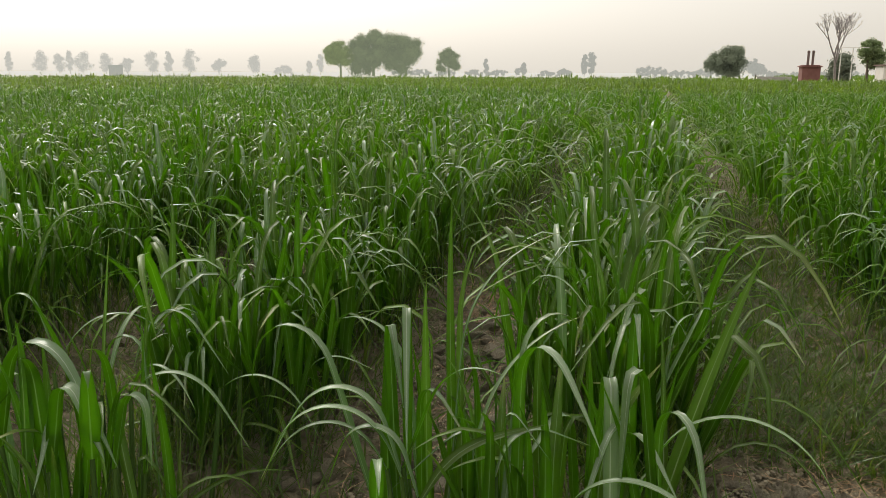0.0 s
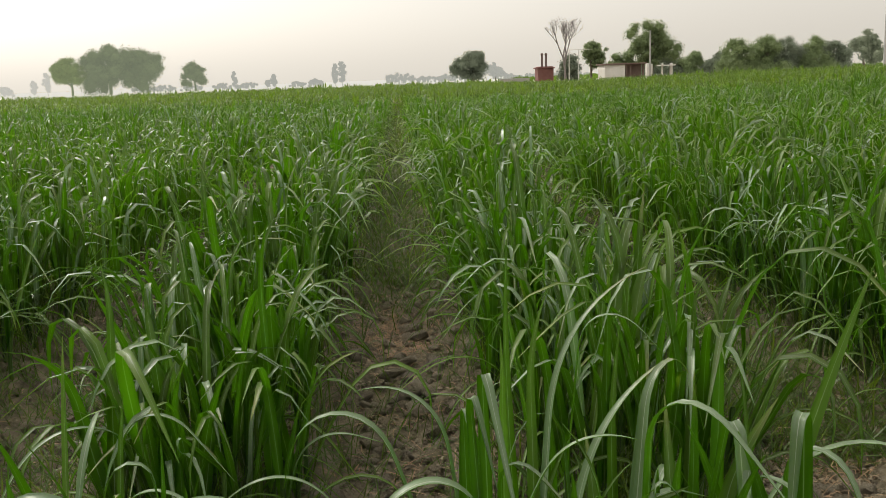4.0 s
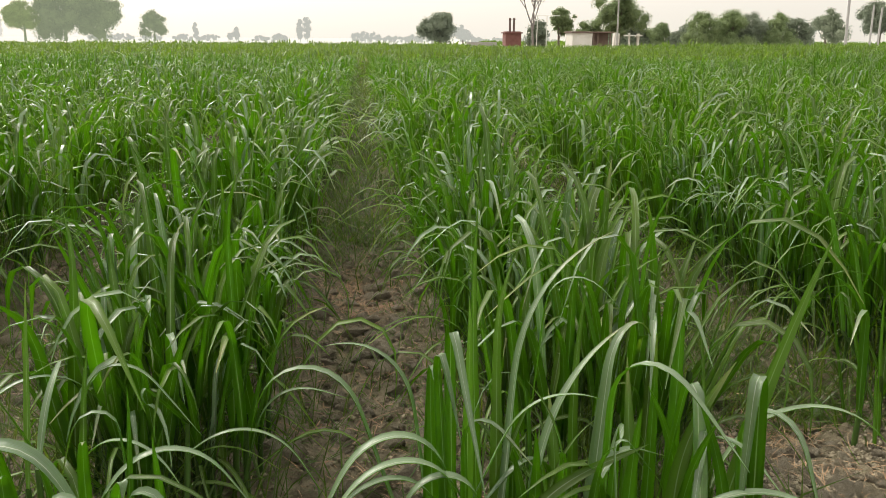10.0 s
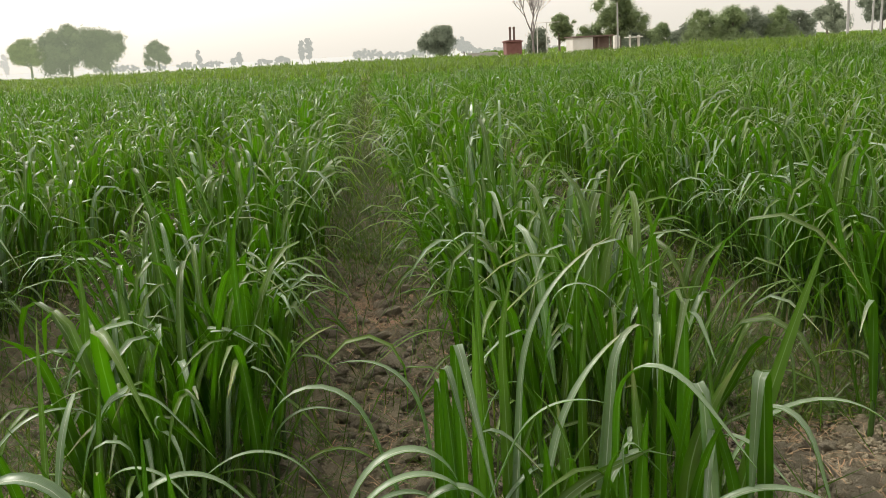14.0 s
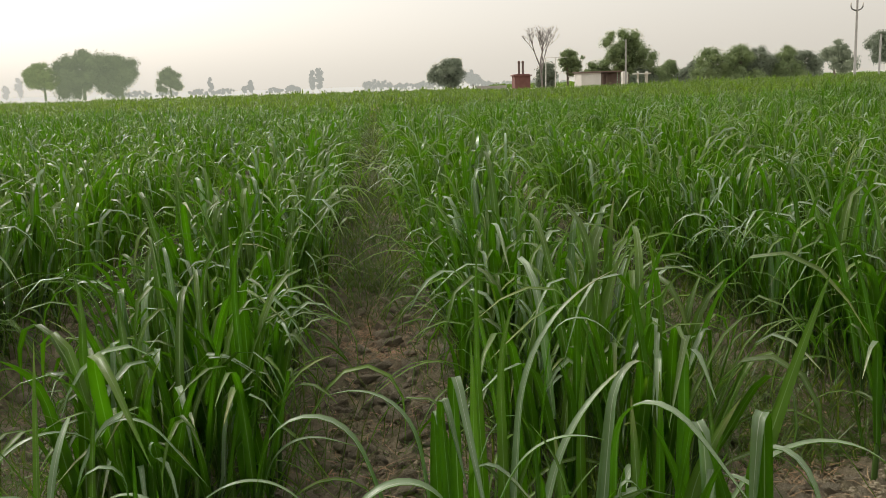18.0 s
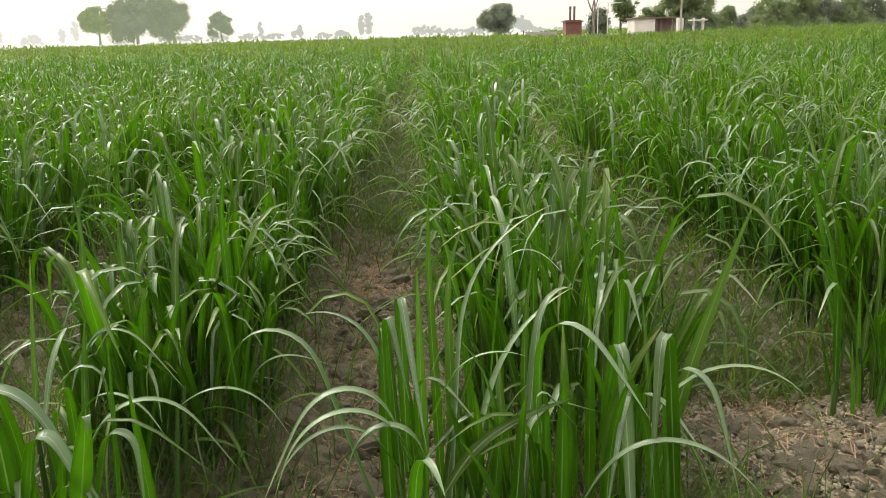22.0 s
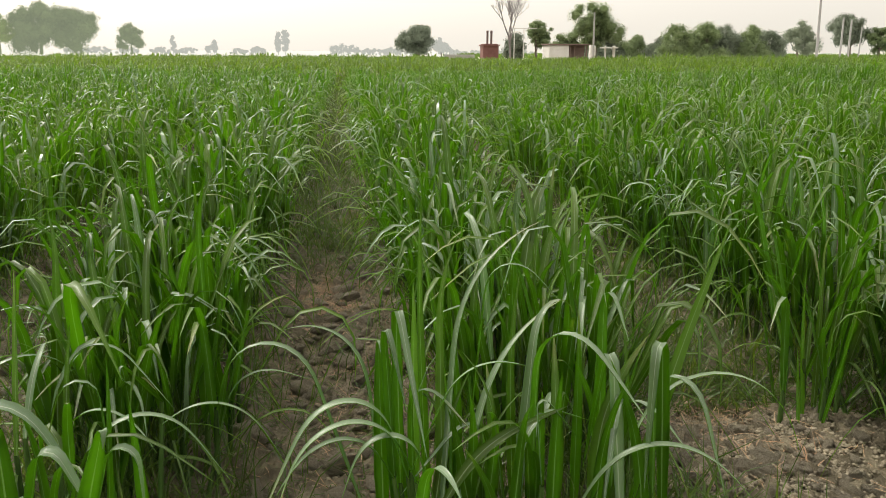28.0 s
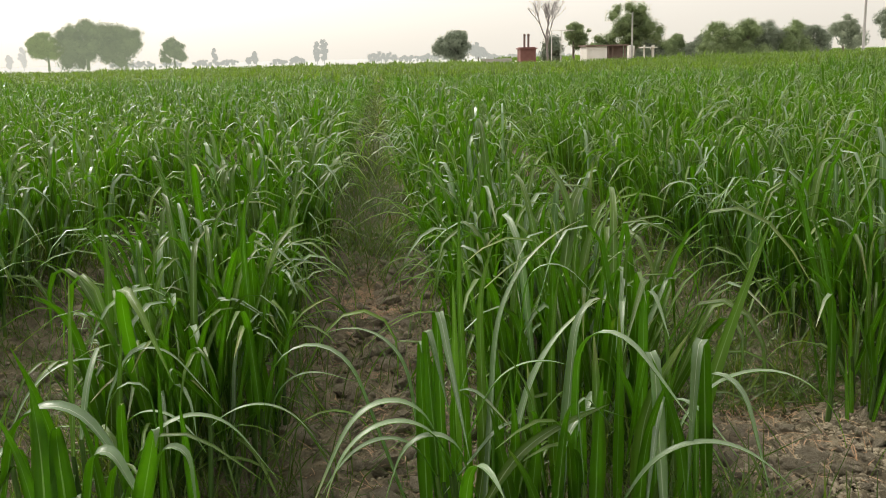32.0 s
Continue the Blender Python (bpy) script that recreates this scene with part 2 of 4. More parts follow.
M_CERAMIC = plain_material("insulator", (0.45, 0.42, 0.38), (0.55, 0.5, 0.45), 6.0, 0.3, 0.1)
# next two: base colours lifted paler, haze put into the leaf colour
F_DARK = foliage_material("foliage_dark", (0.165, 0.195, 0.145), (0.25, 0.29, 0.20), 0.5)
F_GREEN = foliage_material("foliage_green", (0.16, 0.21, 0.105), (0.28, 0.35, 0.16), 0.52)
F_LIGHT = foliage_material("foliage_light", (0.14, 0.20, 0.075), (0.24, 0.31, 0.115), 0.5)
# leaf colour paled and greyed to carry the haze
F_HAZED = foliage_material("foliage_hazed", (0.22, 0.255, 0.18), (0.33, 0.37, 0.26), 0.52)
# left tree group: about half of the shading is glow standing in for haze
F_HAZEGLOW = haze_glow_material("foliage_haze_glow", (0.16, 0.21, 0.09), (0.42, 0.46, 0.34), 0.5)
F_LIGHTGLOW = haze_glow_material("foliage_light_haze_glow", (0.20, 0.27, 0.09), (0.42, 0.47, 0.30), 0.45)
F_AIRY = foliage_material("foliage_airy", (0.15, 0.19, 0.10), (0.25, 0.30, 0.16), 0.52)
F_YELLOW = foliage_material("foliage_yellow", (0.22, 0.25, 0.07), (0.34, 0.36, 0.11), 0.5)
D_PLAIN = haze_glow_material("haze_glow_plain", (0.4, 0.4, 0.34), (1.22, 1.17, 1.06), 0.95)
# haze as pale emission, for the distant trees and the hut
D_NEAR = haze_glow_material("haze_glow_near", (0.20, 0.23, 0.17), (0.72, 0.72, 0.66), 0.76)
D_FAR = haze_glow_material("haze_glow_far", (0.3, 0.32, 0.26), (0.90, 0.88, 0.80), 0.86)


# ---------------------------------------------------------------- mesh helpers
def mesh_np(name, verts, faces, mat, uvs=None, smooth=True):
    verts, faces = np.asarray(verts, np.float32).reshape(-1, 3), np.asarray(faces, np.int32)
    n, k = faces.shape
    me = bpy.data.meshes.new(name)
    me.vertices.add(len(verts))
    me.vertices.foreach_set("co", verts.ravel())
    me.loops.add(n * k)
    me.loops.foreach_set("vertex_index", faces.ravel())
    me.polygons.add(n)
    me.polygons.foreach_set("loop_start", np.arange(0, n * k, k, dtype=np.int32))
    me.polygons.foreach_set("use_smooth", np.full(n, smooth))
    if uvs is not None:
        me.uv_layers.new(name="UVMap").data.foreach_set("uv", np.asarray(uvs, np.float32)[faces.ravel()].ravel())
    me.update(calc_edges=True)
    me.materials.append(mat)
    return me


def from_bm(name, bm, mat, smooth=False):
    me = bpy.data.meshes.new(name)
    bm.to_mesh(me)
    bm.free()
    me.materials.append(mat)
    if smooth:
        me.polygons.foreach_set("use_smooth", np.full(len(me.polygons), True))
    return me


def part(name, data, parent, label="", m=None):
    ob = new(name, data)
    ob.parent = parent
    if m is not None:
        ob.matrix_basis = m
    if label:
        tagged(ob, label)
    return ob


def thing(name, x, y, z, label, category, group="", kind="", rz=0.0):
    ob = new(name)
    ob.empty_display_size = 0.1
    ob.matrix_basis = pose(x, y, z, 0, 0, rz)
    return tagged(ob, label, category, group, kind)


def box(bm, cx, cy, cz, sx, sy, sz, bevel=0.0):
    made = bmesh.ops.create_cube(bm, size=1.0, matrix=Matrix.Translation((cx, cy, cz)) @ Matrix.Diagonal((sx, sy, sz, 1)))
    if bevel:
        edges = list({e for v in made["verts"] for e in v.link_edges})
        bmesh.ops.bevel(bm, geom=edges, offset=bevel, segments=2, affect="EDGES", profile=0.6)
    return bm


def tube(pts, radii, sides=6):
    """Verts and quads of a tapered tube along points."""
    pts, radii = np.asarray(pts, float), np.asarray(radii, float)
    tan = np.gradient(pts, axis=0)
    tan /= np.linalg.norm(tan, axis=1)[:, None] + 1e-9
    ref = np.where(np.abs(tan[:, 2:3]) > 0.9, [[1.0, 0, 0]], [[0, 0, 1.0]])
    a = np.cross(tan, ref)
    a /= np.linalg.norm(a, axis=1)[:, None] + 1e-9
    b = np.cross(tan, a)
    ang = np.linspace(0, 2 * np.pi, sides, endpoint=False)
    ring = a[:, None] * np.cos(ang)[None, :, None] + b[:, None] * np.sin(ang)[None, :, None]
    verts = (pts[:, None] + ring * radii[:, None, None]).reshape(-1, 3)
    i, j = np.meshgrid(np.arange(len(pts) - 1), np.arange(sides), indexing="ij")
    j2 = (j + 1) % sides
    faces = np.stack([i * sides + j, i * sides + j2, (i + 1) * sides + j2, (i + 1) * sides + j], -1).reshape(-1, 4)
    return verts, faces


def tubes_mesh(name, list_of, mat, sides=6):
    vs, fs, n = [], [], 0
    for pts, radii in list_of:
        v, f = tube(pts, radii, sides)
        vs.append(v)
        fs.append(f + n)
        n += len(v)
    return mesh_np(name, np.concatenate(vs), np.concatenate(fs), mat)


def blades(p, nseg, cols=3, fold=0.25, faces_of=1, closed=False):
    """Blade ribbons from parameter arrays: base (n,3), az, a0, bend, sb, wb, length, width, twist, sway (radians, metres).
    A blade rises at elevation a0, turns down by bend about the share sb of its length over the share wb.
    With faces_of 2 it has an underside of its own a millimetre below; closed joins the two along the edges."""
    n = len(p["az"])
    s = np.linspace(0, 1, nseg + 1)
    q = np.clip((s[None] - p["sb"][:, None]) / p["wb"][:, None] + 0.5, 0, 1)
    q = q * q * (3 - 2 * q)
    th = p["a0"][:, None] - p["bend"][:, None] * q
    az = p["az"][:, None] + p["sway"][:, None] * s[None] ** 2
    step = p["length"][:, None] / nseg
    d = np.stack([np.cos(th) * np.cos(az), np.cos(th) * np.sin(az), np.sin(th)], -1)
    mid = (d[:, 1:] + d[:, :-1]) / 2 * step[..., None]
    pos = np.concatenate([np.zeros((n, 1, 3)), np.cumsum(mid, 1)], 1) + p["base"][:, None]
    side = np.stack([-np.sin(az), np.cos(az), np.zeros_like(az)], -1)
    nor = np.cross(d, side)
    tw = p["twist"][:, None] * s[None] + (p["roll"][:, None] if "roll" in p else 0.0)
    sd = side * np.cos(tw)[..., None] + nor * np.sin(tw)[..., None]
    nr = nor * np.cos(tw)[..., None] - side * np.sin(tw)[..., None]
    prof = np.minimum(1, 0.55 + 1.6 * s) * np.power(np.clip(1 - s ** 2.3, 0, 1), 0.9)
    prof[-1] = 0.03
    w = p["width"][:, None] * prof[None] / 2
    across = np.linspace(-1, 1, cols)
    lift = fold * (np.abs(across) - 0.5)
    verts = pos[:, :, None] + sd[:, :, None] * (w[..., None, None] * across[None, None, :, None]) + nr[:, :, None] * (w[..., None, None] * lift[None, None, :, None])
    if cols == 2:
        verts = pos[:, :, None] + sd[:, :, None] * (w[..., None, None] * across[None, None, :, None])
    i, j = np.meshgrid(np.arange(nseg), np.arange(cols - 1), indexing="ij")
    one = np.stack([i * cols + j, i * cols + j + 1, (i + 1) * cols + j + 1, (i + 1) * cols + j], -1).reshape(-1, 4)
    per = (nseg + 1) * cols
    faces = (one[None] + (np.arange(n) * per)[:, None, None]).reshape(-1, 4)
    uv = np.stack(np.broadcast_arrays(np.linspace(0, 1, cols)[None, None], s[None, :, None]), -1)
    uv = np.broadcast_to(uv, (n, nseg + 1, cols, 2)).reshape(-1, 2)
    top = verts.reshape(-1, 3)
    if faces_of == 1:
        return top, faces, uv
    low = (verts - nr[:, :, None] * 0.0012).reshape(-1, 3)
    m = len(top)
    out = [faces, faces[:, ::-1] + m]
    if closed:
        for c, flip in ((0, 1), (cols - 1, 0)):
            e = (np.arange(nseg) * cols + c)[None] + (np.arange(n) * per)[:, None]
            q = np.stack([e, e + cols, e + cols + m, e + m], -1).reshape(-1, 4)
            out.append(q[:, ::-1] if flip else q)
    return np.concatenate([top, low]), np.concatenate(out), np.concatenate([uv, uv])


def two_faced(me, upper, top=None):
    """The first `upper` faces of a blade mesh are its dusty upper side."""
    me.materials.clear()
    me.materials.append(M_LEAF)
    me.materials.append(top or M_UPPER)
    ix = np.zeros(len(me.polygons), np.int32)
    ix[:upper] = 1
    me.polygons.foreach_set("material_index", ix)
    return me


def blade_params(rng, n, kind):
    """Random blades of one habit: spear, arch, fold, low."""
    lo_hi = {
        "spear": dict(a0=(74, 89), bend=(8, 80), sb=(0.72, 0.95), wb=(0.4, 0.9), length=(0.42, 0.68), width=(0.020, 0.034)),
        "arch": dict(a0=(66, 87), bend=(100, 172), sb=(0.60, 0.80), wb=(0.26, 0.6), length=(0.52, 0.94), width=(0.018, 0.033)),
        "fold": dict(a0=(72, 88), bend=(110, 168), sb=(0.6, 0.82), wb=(0.08, 0.2), length=(0.5, 0.80), width=(0.018, 0.032)),
        "low": dict(a0=(35, 66), bend=(70, 130), sb=(0.4, 0.65), wb=(0.5, 0.8), length=(0.40, 0.72), width=(0.010, 0.019)),
    }[kind]
    p = {k: rng.uniform(a, b, n) for k, (a, b) in lo_hi.items()}
    for k in ("a0", "bend"):
        p[k] = np.radians(p[k])
    p["twist"] = rng.normal(0, 0.5, n)
    p["sway"] = rng.normal(0, 0.35, n)
    p["az"] = rng.uniform(0, 2 * np.pi, n)
    p["base"] = np.zeros((n, 3))
    return p


HABITS = ("spear", "arch", "fold", "low")


def join_params(ps):
    return {k: np.concatenate([p[k] for p in ps]) for k in ps[0]}


# ---------------------------------------------------------------- ground
FURROW = -0.36       # the furrow that runs ahead, on the plane x = FURROW
PITCH = 1.52          # from row to row


def row_bend(y):
    """How far the rows have swung to +x at y."""
    return 0.0185 * ((y - 5.0) + np.sqrt((y - 5.0) ** 2 + 6.0))


def ground_z(x, y):
    ridge = 0.035 * np.cos((x - row_bend(y) - FURROW) / PITCH * 2 * np.pi + np.pi)
    near = np.exp(-(np.maximum(np.abs(y - 4) - 8, 0) / 8) ** 2)
    rough = 0.03 * np.sin(3.1 * x + 1.7 * y) * np.sin(2.3 * y - 1.1 * x + 0.6) + 0.018 * np.sin(7.3 * x + 0.4) * np.sin(6.1 * y + 1.9 * x)
    mound = 0.10 * np.exp(-(((x - 1.08) / 1.25) ** 2 + (y - 2.22) ** 2) / 0.17)
    return (ridge + rough) * near + mound


def axis_steps(lo, hi, step, far, grow=1.22):
    mid = list(np.arange(lo, hi + 1e-6, step))
    out, d = [], step
    while (out[-1] if out else hi) < far:
        d *= grow
        out.append((out[-1] if out else hi) + d)
    back, d = [], step
    while (back[-1] if back else lo) > -far:
        d *= grow
        back.append((back[-1] if back else lo) - d)
    return np.array(back[::-1] + mid + out)


gx, gy = axis_steps(-4.5, 5.5, 0.03, 2500), axis_steps(0.6, 9.0, 0.03, 2500)
GX, GY = np.meshgrid(gx, gy, indexing="ij")
gnoise = np.random.default_rng(3).normal(0, 0.014, GX.shape) * ((GX > -4.5) & (GX < 5.5) & (GY > 0) & (GY < 9))
gi, gj = np.meshgrid(np.arange(len(gx) - 1), np.arange(len(gy) - 1), indexing="ij")
gw = len(gy)
ground = new("ground", mesh_np("ground", np.stack([GX, GY, ground_z(GX, GY) + gnoise], -1),
             np.stack([gi * gw + gj, (gi + 1) * gw + gj, (gi + 1) * gw + gj + 1, gi * gw + gj + 1], -1).reshape(-1, 4), M_SOIL))
tagged(ground, "dry brown cloddy field soil in shallow furrows", "ground", kind="structure")


# pale plain beyond the crop; the sheet glows sky-bright in place of haze
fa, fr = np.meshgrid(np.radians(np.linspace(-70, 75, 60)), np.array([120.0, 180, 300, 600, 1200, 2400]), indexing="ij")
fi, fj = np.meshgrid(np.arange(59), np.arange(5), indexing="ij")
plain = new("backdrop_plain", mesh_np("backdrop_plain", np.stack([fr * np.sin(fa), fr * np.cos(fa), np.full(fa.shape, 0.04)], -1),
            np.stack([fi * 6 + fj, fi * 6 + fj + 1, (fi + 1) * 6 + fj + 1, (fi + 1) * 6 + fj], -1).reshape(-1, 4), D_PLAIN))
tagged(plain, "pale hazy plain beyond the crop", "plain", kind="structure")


# ---------------------------------------------------------------- cane: pool of blades
rng = np.random.default_rng(11)
POOL = {}
for habit in HABITS:
    pp = blade_params(rng, 14, habit)
    pp["az"][:] = 0
    meshes = []
    for b in range(14):
        v, f, uv = blades({k: a[b:b + 1] for k, a in pp.items()}, 11, 3, faces_of=2, closed=True)
        meshes.append(two_faced(mesh_np("cane_" + habit, v, f, M_LEAF, uv), 11 * 2, M_PALE if habit in ("arch", "fold") and b % 4 == 0 else M_UPPER))
    POOL[habit] = meshes
STALKS = []
for b in range(6):
    h = 0.16 + 0.03 * b
    lean = rng.normal(0, 0.06, 2)
    t = np.linspace(0, 1, 5)
    STALKS.append((h, lean, tubes_mesh("cane_stalk", [(np.stack([lean[0] * t ** 2, lean[1] * t ** 2, -0.03 + (h + 0.03) * t], -1), 0.011 - 0.004 * t)], M_STALK, 6)))


def cane_clump(x, y, size, tillers, label, spread=0.34, leaves=4, seed=0, mix=(0.27, 0.40, 0.17, 0.16), wide=1.28):
    """A clump of young cane: tillers, each with a sheathed stalk and its own blades."""
    r = np.random.default_rng(seed)
    ob = thing("sugarcane_clump", x, y, float(ground_z(x, y)), label, "sugarcane plant", "sugarcane rows")
    for _ in range(tillers):
        a, d = r.uniform(0, 2 * np.pi), spread * math.sqrt(r.uniform())
        bx, by = d * math.cos(a), 0.8 * d * math.sin(a)
        h, lean, me = STALKS[r.integers(len(STALKS))]
        sc = size * r.uniform(0.82, 1.12)
        part("stalk", me, ob, m=pose(bx, by, 0) @ Matrix.Scale(sc, 4))
        for n in range(leaves):
            habit = r.choice(HABITS, p=mix)
            me = POOL[habit][r.integers(len(POOL[habit]))]
            z = h * sc * r.uniform(0.3, 1.0) * (0.4 if habit == "low" else 1)
            az = math.degrees(a + r.normal(0, 1.0))
            f = z / (h * sc)
            part("leaf", me, ob, m=pose(bx + lean[0] * f * f * sc, by + lean[1] * f * f * sc, z, r.normal(0, 4), r.normal(0, 4), az) @ Matrix.Diagonal((sc, wide * sc * r.uniform(0.85, 1.15), sc * r.uniform(0.85, 1.1), 1)))
    return ob


def in_view(x, y, m=0.6):
    """Whether a place lies in the wedge of the field that the walk looks over."""
    b = np.degrees(np.arctan2(x + 0.3, y + 0.2))
    return (b > -46 - 30 * m / np.maximum(y, 0.5)) & (b < 62 + 30 * m / np.maximum(y, 0.5))


# nearest clumps, each leaf a part
NEAR = 5.0
row_xs = [FURROW + PITCH * (k + 0.5) for k in range(-2, 3)]
FIRST = {-2: 2.0, -1: 2.5, 0: 2.4, 1: 2.15, 2: 2.6}
n_seed = 100
CANE_LABEL = "clump of young green sugarcane with arching blades in a row"
for k, rx in zip(range(-2, 3), row_xs):
    r = np.random.default_rng(500 + k + 9)
    y = FIRST[k]
    while y < NEAR:
        cx = rx + float(row_bend(y)) + r.normal(0, 0.05) - (0.1 if k == 0 else -0.08 if k == -1 else 0)
        if in_view(cx, y, 0.3):
            n_seed += 1
            cane_clump(cx, y, r.uniform(0.92, 1.12), int(r.integers(22, 27)), CANE_LABEL, seed=n_seed, spread=0.31 if k in (0, -1) else 0.38)
        y += r.uniform(0.36, 0.46)


def hero(ob, x, y, z, az, a0, bend, sb, wb, length, width, sway=0.0, twist=0.0, label="", roll=None):
    """One blade of its own shape on a clump: place, heading, rise, bend, where and how sharply it bends, size. High blades get a sheathed stalk below them."""
    p = dict(base=np.array([[x - ob.location.x, y - ob.location.y, z - ob.location.z]]), az=np.array([radians(az)]), a0=np.array([radians(a0)]),
             bend=np.array([radians(bend)]), sb=np.array([sb]), wb=np.array([wb]), length=np.array([length]), width=np.array([width * 1.6]),
             twist=np.array([twist]), sway=np.array([sway]))
    if roll is None:          # upright blades that head along the headland turn their face to it
        roll = 0.9 if bend < 60 and abs(math.cos(radians(az))) > 0.6 else 0.0
    p["roll"] = np.array([roll])
    v, f, uv = blades(p, 26, 5, faces_of=2, closed=True)
    low = float(ground_z(x, y))
    if z > low + 0.06:
        t = np.linspace(0, 1, 5)[:, None]
        foot = np.array([x * 0.85 + ob.location.x * 0.15, y * 0.85 + ob.location.y * 0.15, low - 0.02]) - np.array(ob.location)
        part("stalk", tubes_mesh("cane_stalk", [(foot * (1 - t) + p["base"] * t, 0.010 - 0.004 * t[:, 0])], M_STALK, 6), ob)
    # bent blades take the upper side that has sky sheen in its colour
    return part("leaf", two_faced(mesh_np("cane_leaf", v, f, M_LEAF, uv), 26 * 4, M_PALE if bend > 60 else M_UPPER), ob, label)


# the near clumps, with blades of their own shape
front = cane_clump(0.08, 1.80, 0.84, 10, "near clump of sugarcane with broad pale-ribbed blades", spread=0.26, leaves=3, seed=71, mix=(0.50, 0.22, 0.10, 0.18), wide=1.35)
front_left = cane_clump(-1.05, 1.62, 0.80, 8, "near clump of sugarcane with tall upright blades", spread=0.2, leaves=3, seed=72, mix=(0.50, 0.24, 0.10, 0.16), wide=1.35)
side_left = cane_clump(-1.08, 2.3, 0.95, 8, "bushy clump of green sugarcane beside a furrow", spread=0.2, leaves=4, seed=73)
side_right = cane_clump(1.44, 2.6, 0.95, 8, "clump of green sugarcane with upright blades beside bare earth", spread=0.18, leaves=4, seed=74)
hero(front_left, -1.177, 1.550, 0.412, -3, 76, 140, 0.47, 0.42, 0.72, 0.030, sway=-0.09, label="broad arching blade, pale upper side")
hero(front_left, -0.996, 1.500, 0.393, -5, 78, 146, 0.54, 0.20, 0.45, 0.033, sway=-0.00, label="broad folded blade, pale upper side")
hero(front_left, -1.059, 1.500, 0.411, -160, 94, 7, 0.68, 0.76, 0.35, 0.037, sway=-0.01)
hero(front_left, -1.024, 1.520, 0.395, -63, 84, 108, 0.91, 0.80, 0.35, 0.031, sway=-0.06)
hero(front_left, -0.898, 1.600, 0.359, -11, 75, 164, 0.54, 0.30, 0.45, 0.021, sway=0.00)
hero(front_left, -0.994, 1.700, 0.345, 13, 64, 124, 0.49, 0.58, 0.62, 0.018, sway=-0.08)
hero(front_left, -0.881, 1.500, 0.437, -49, 64, 171, 0.86, 0.06, 0.35, 0.030, sway=-0.00)
hero(front_left, -0.886, 1.700, 0.293, -172, 94, 2, 0.90, 0.30, 0.43, 0.013, sway=0.00)
hero(front_left, -1.143, 1.900, 0.404, 64, 82, 1, 0.89, 0.36, 0.46, 0.012, sway=-0.00)
hero(front_left, -1.050, 1.950, 0.323, 40, 84, 5, 0.71, 0.79, 0.39, 0.012, sway=-0.00)
hero(front_left, -1.118, 1.900, 0.449, 76, 67, 100, 0.63, 0.90, 0.35, 0.012, sway=0.75)
hero(front_left, -0.957, 1.700, 0.415, -63, 81, 68, 0.65, 0.90, 0.36, 0.016, sway=-0.20)
hero(front_left, -1.295, 1.900, 0.458, 34, 62, 125, 0.48, 0.80, 0.54, 0.012, sway=0.01)
hero(front_left, -1.055, 2.000, 0.427, -1, 82, 138, 0.47, 0.49, 0.53, 0.012, sway=-0.01)
hero(front_left, -1.046, 1.900, 0.429, -19, 56, 116, 0.51, 0.89, 0.35, 0.010, sway=0.10)
hero(front_left, -0.818, 2.000, 0.415, -1, 40, 102, 0.41, 0.90, 0.40, 0.010, sway=0.02)
hero(side_left, -0.801, 2.350, 0.125, 75, 85, 42, 0.91, 0.17, 0.37, 0.015, sway=0.00, label="upright blade folded at the tip")
hero(side_left, -0.716, 2.300, 0.225, 4, 75, 98, 0.53, 0.69, 0.41, 0.013, sway=0.00)
hero(side_left, -1.122, 2.500, 0.425, -108, 76, 15, 0.49, 0.45, 0.49, 0.021, sway=0.02)
hero(side_left, -1.001, 2.700, 0.467, 161, 87, 5, 0.72, 0.67, 0.51, 0.019, sway=-0.00)
hero(side_left, -0.963, 2.700, 0.466, 129, 78, 94, 0.79, 0.33, 0.54, 0.018, sway=-0.55)
hero(side_left, -1.105, 2.500, 0.520, -172, 95, 172, 0.82, 0.08, 0.38, 0.015, sway=0.00)
hero(side_left, -0.857, 2.200, 0.391, -103, 44, 172, 0.85, 0.16, 0.35, 0.012, sway=-0.00)
hero(front, -0.287, 1.850, 0.151, 176, 73, 151, 0.72, 0.47, 0.85, 0.025, sway=-0.08, label="long blade arching over a furrow")
hero(front, -0.220, 2.080, -0.005, 162, 83, 110, 0.80, 0.53, 0.80, 0.025, sway=0.03, label="long blade arching over a furrow")
hero(front, -0.200, 1.750, 0.353, -177, 73, 135, 0.45, 0.59, 0.62, 0.022, sway=0.47, label="pale ribbed blade arching low")
hero(front, -0.184, 1.700, 0.365, -168, 70, 140, 0.49, 0.83, 0.55, 0.018, sway=0.02)
hero(front, -0.235, 1.750, 0.355, -162, 63, 118, 0.51, 0.89, 0.40, 0.015, sway=-0.01)
hero(front, -0.143, 1.700, 0.317, -175, 74, 145, 0.52, 0.61, 0.44, 0.021, sway=-0.03)
hero(front, -0.256, 1.820, 0.168, -81, 94, 135, 0.92, 0.08, 0.56, 0.027, sway=-0.12, label="broad bright blade folded at the tip")
hero(front, -0.223, 1.800, 0.179, -44, 94, 169, 0.71, 0.06, 0.77, 0.025, sway=0.00, label="folded blade with a pale hanging tip")
hero(front, -0.209, 1.850, 0.279, -77, 93, 153, 0.56, 0.07, 0.86, 0.019, sway=0.04, label="folded blade with a pale hanging tip")
hero(front, -0.116, 2.000, 0.059, 125, 87, -11, 0.88, 0.78, 0.95, 0.021, sway=-0.01)
hero(front, -0.082, 1.950, 0.088, 10, 91, 33, 0.91, 0.50, 0.82, 0.021, sway=-0.00)
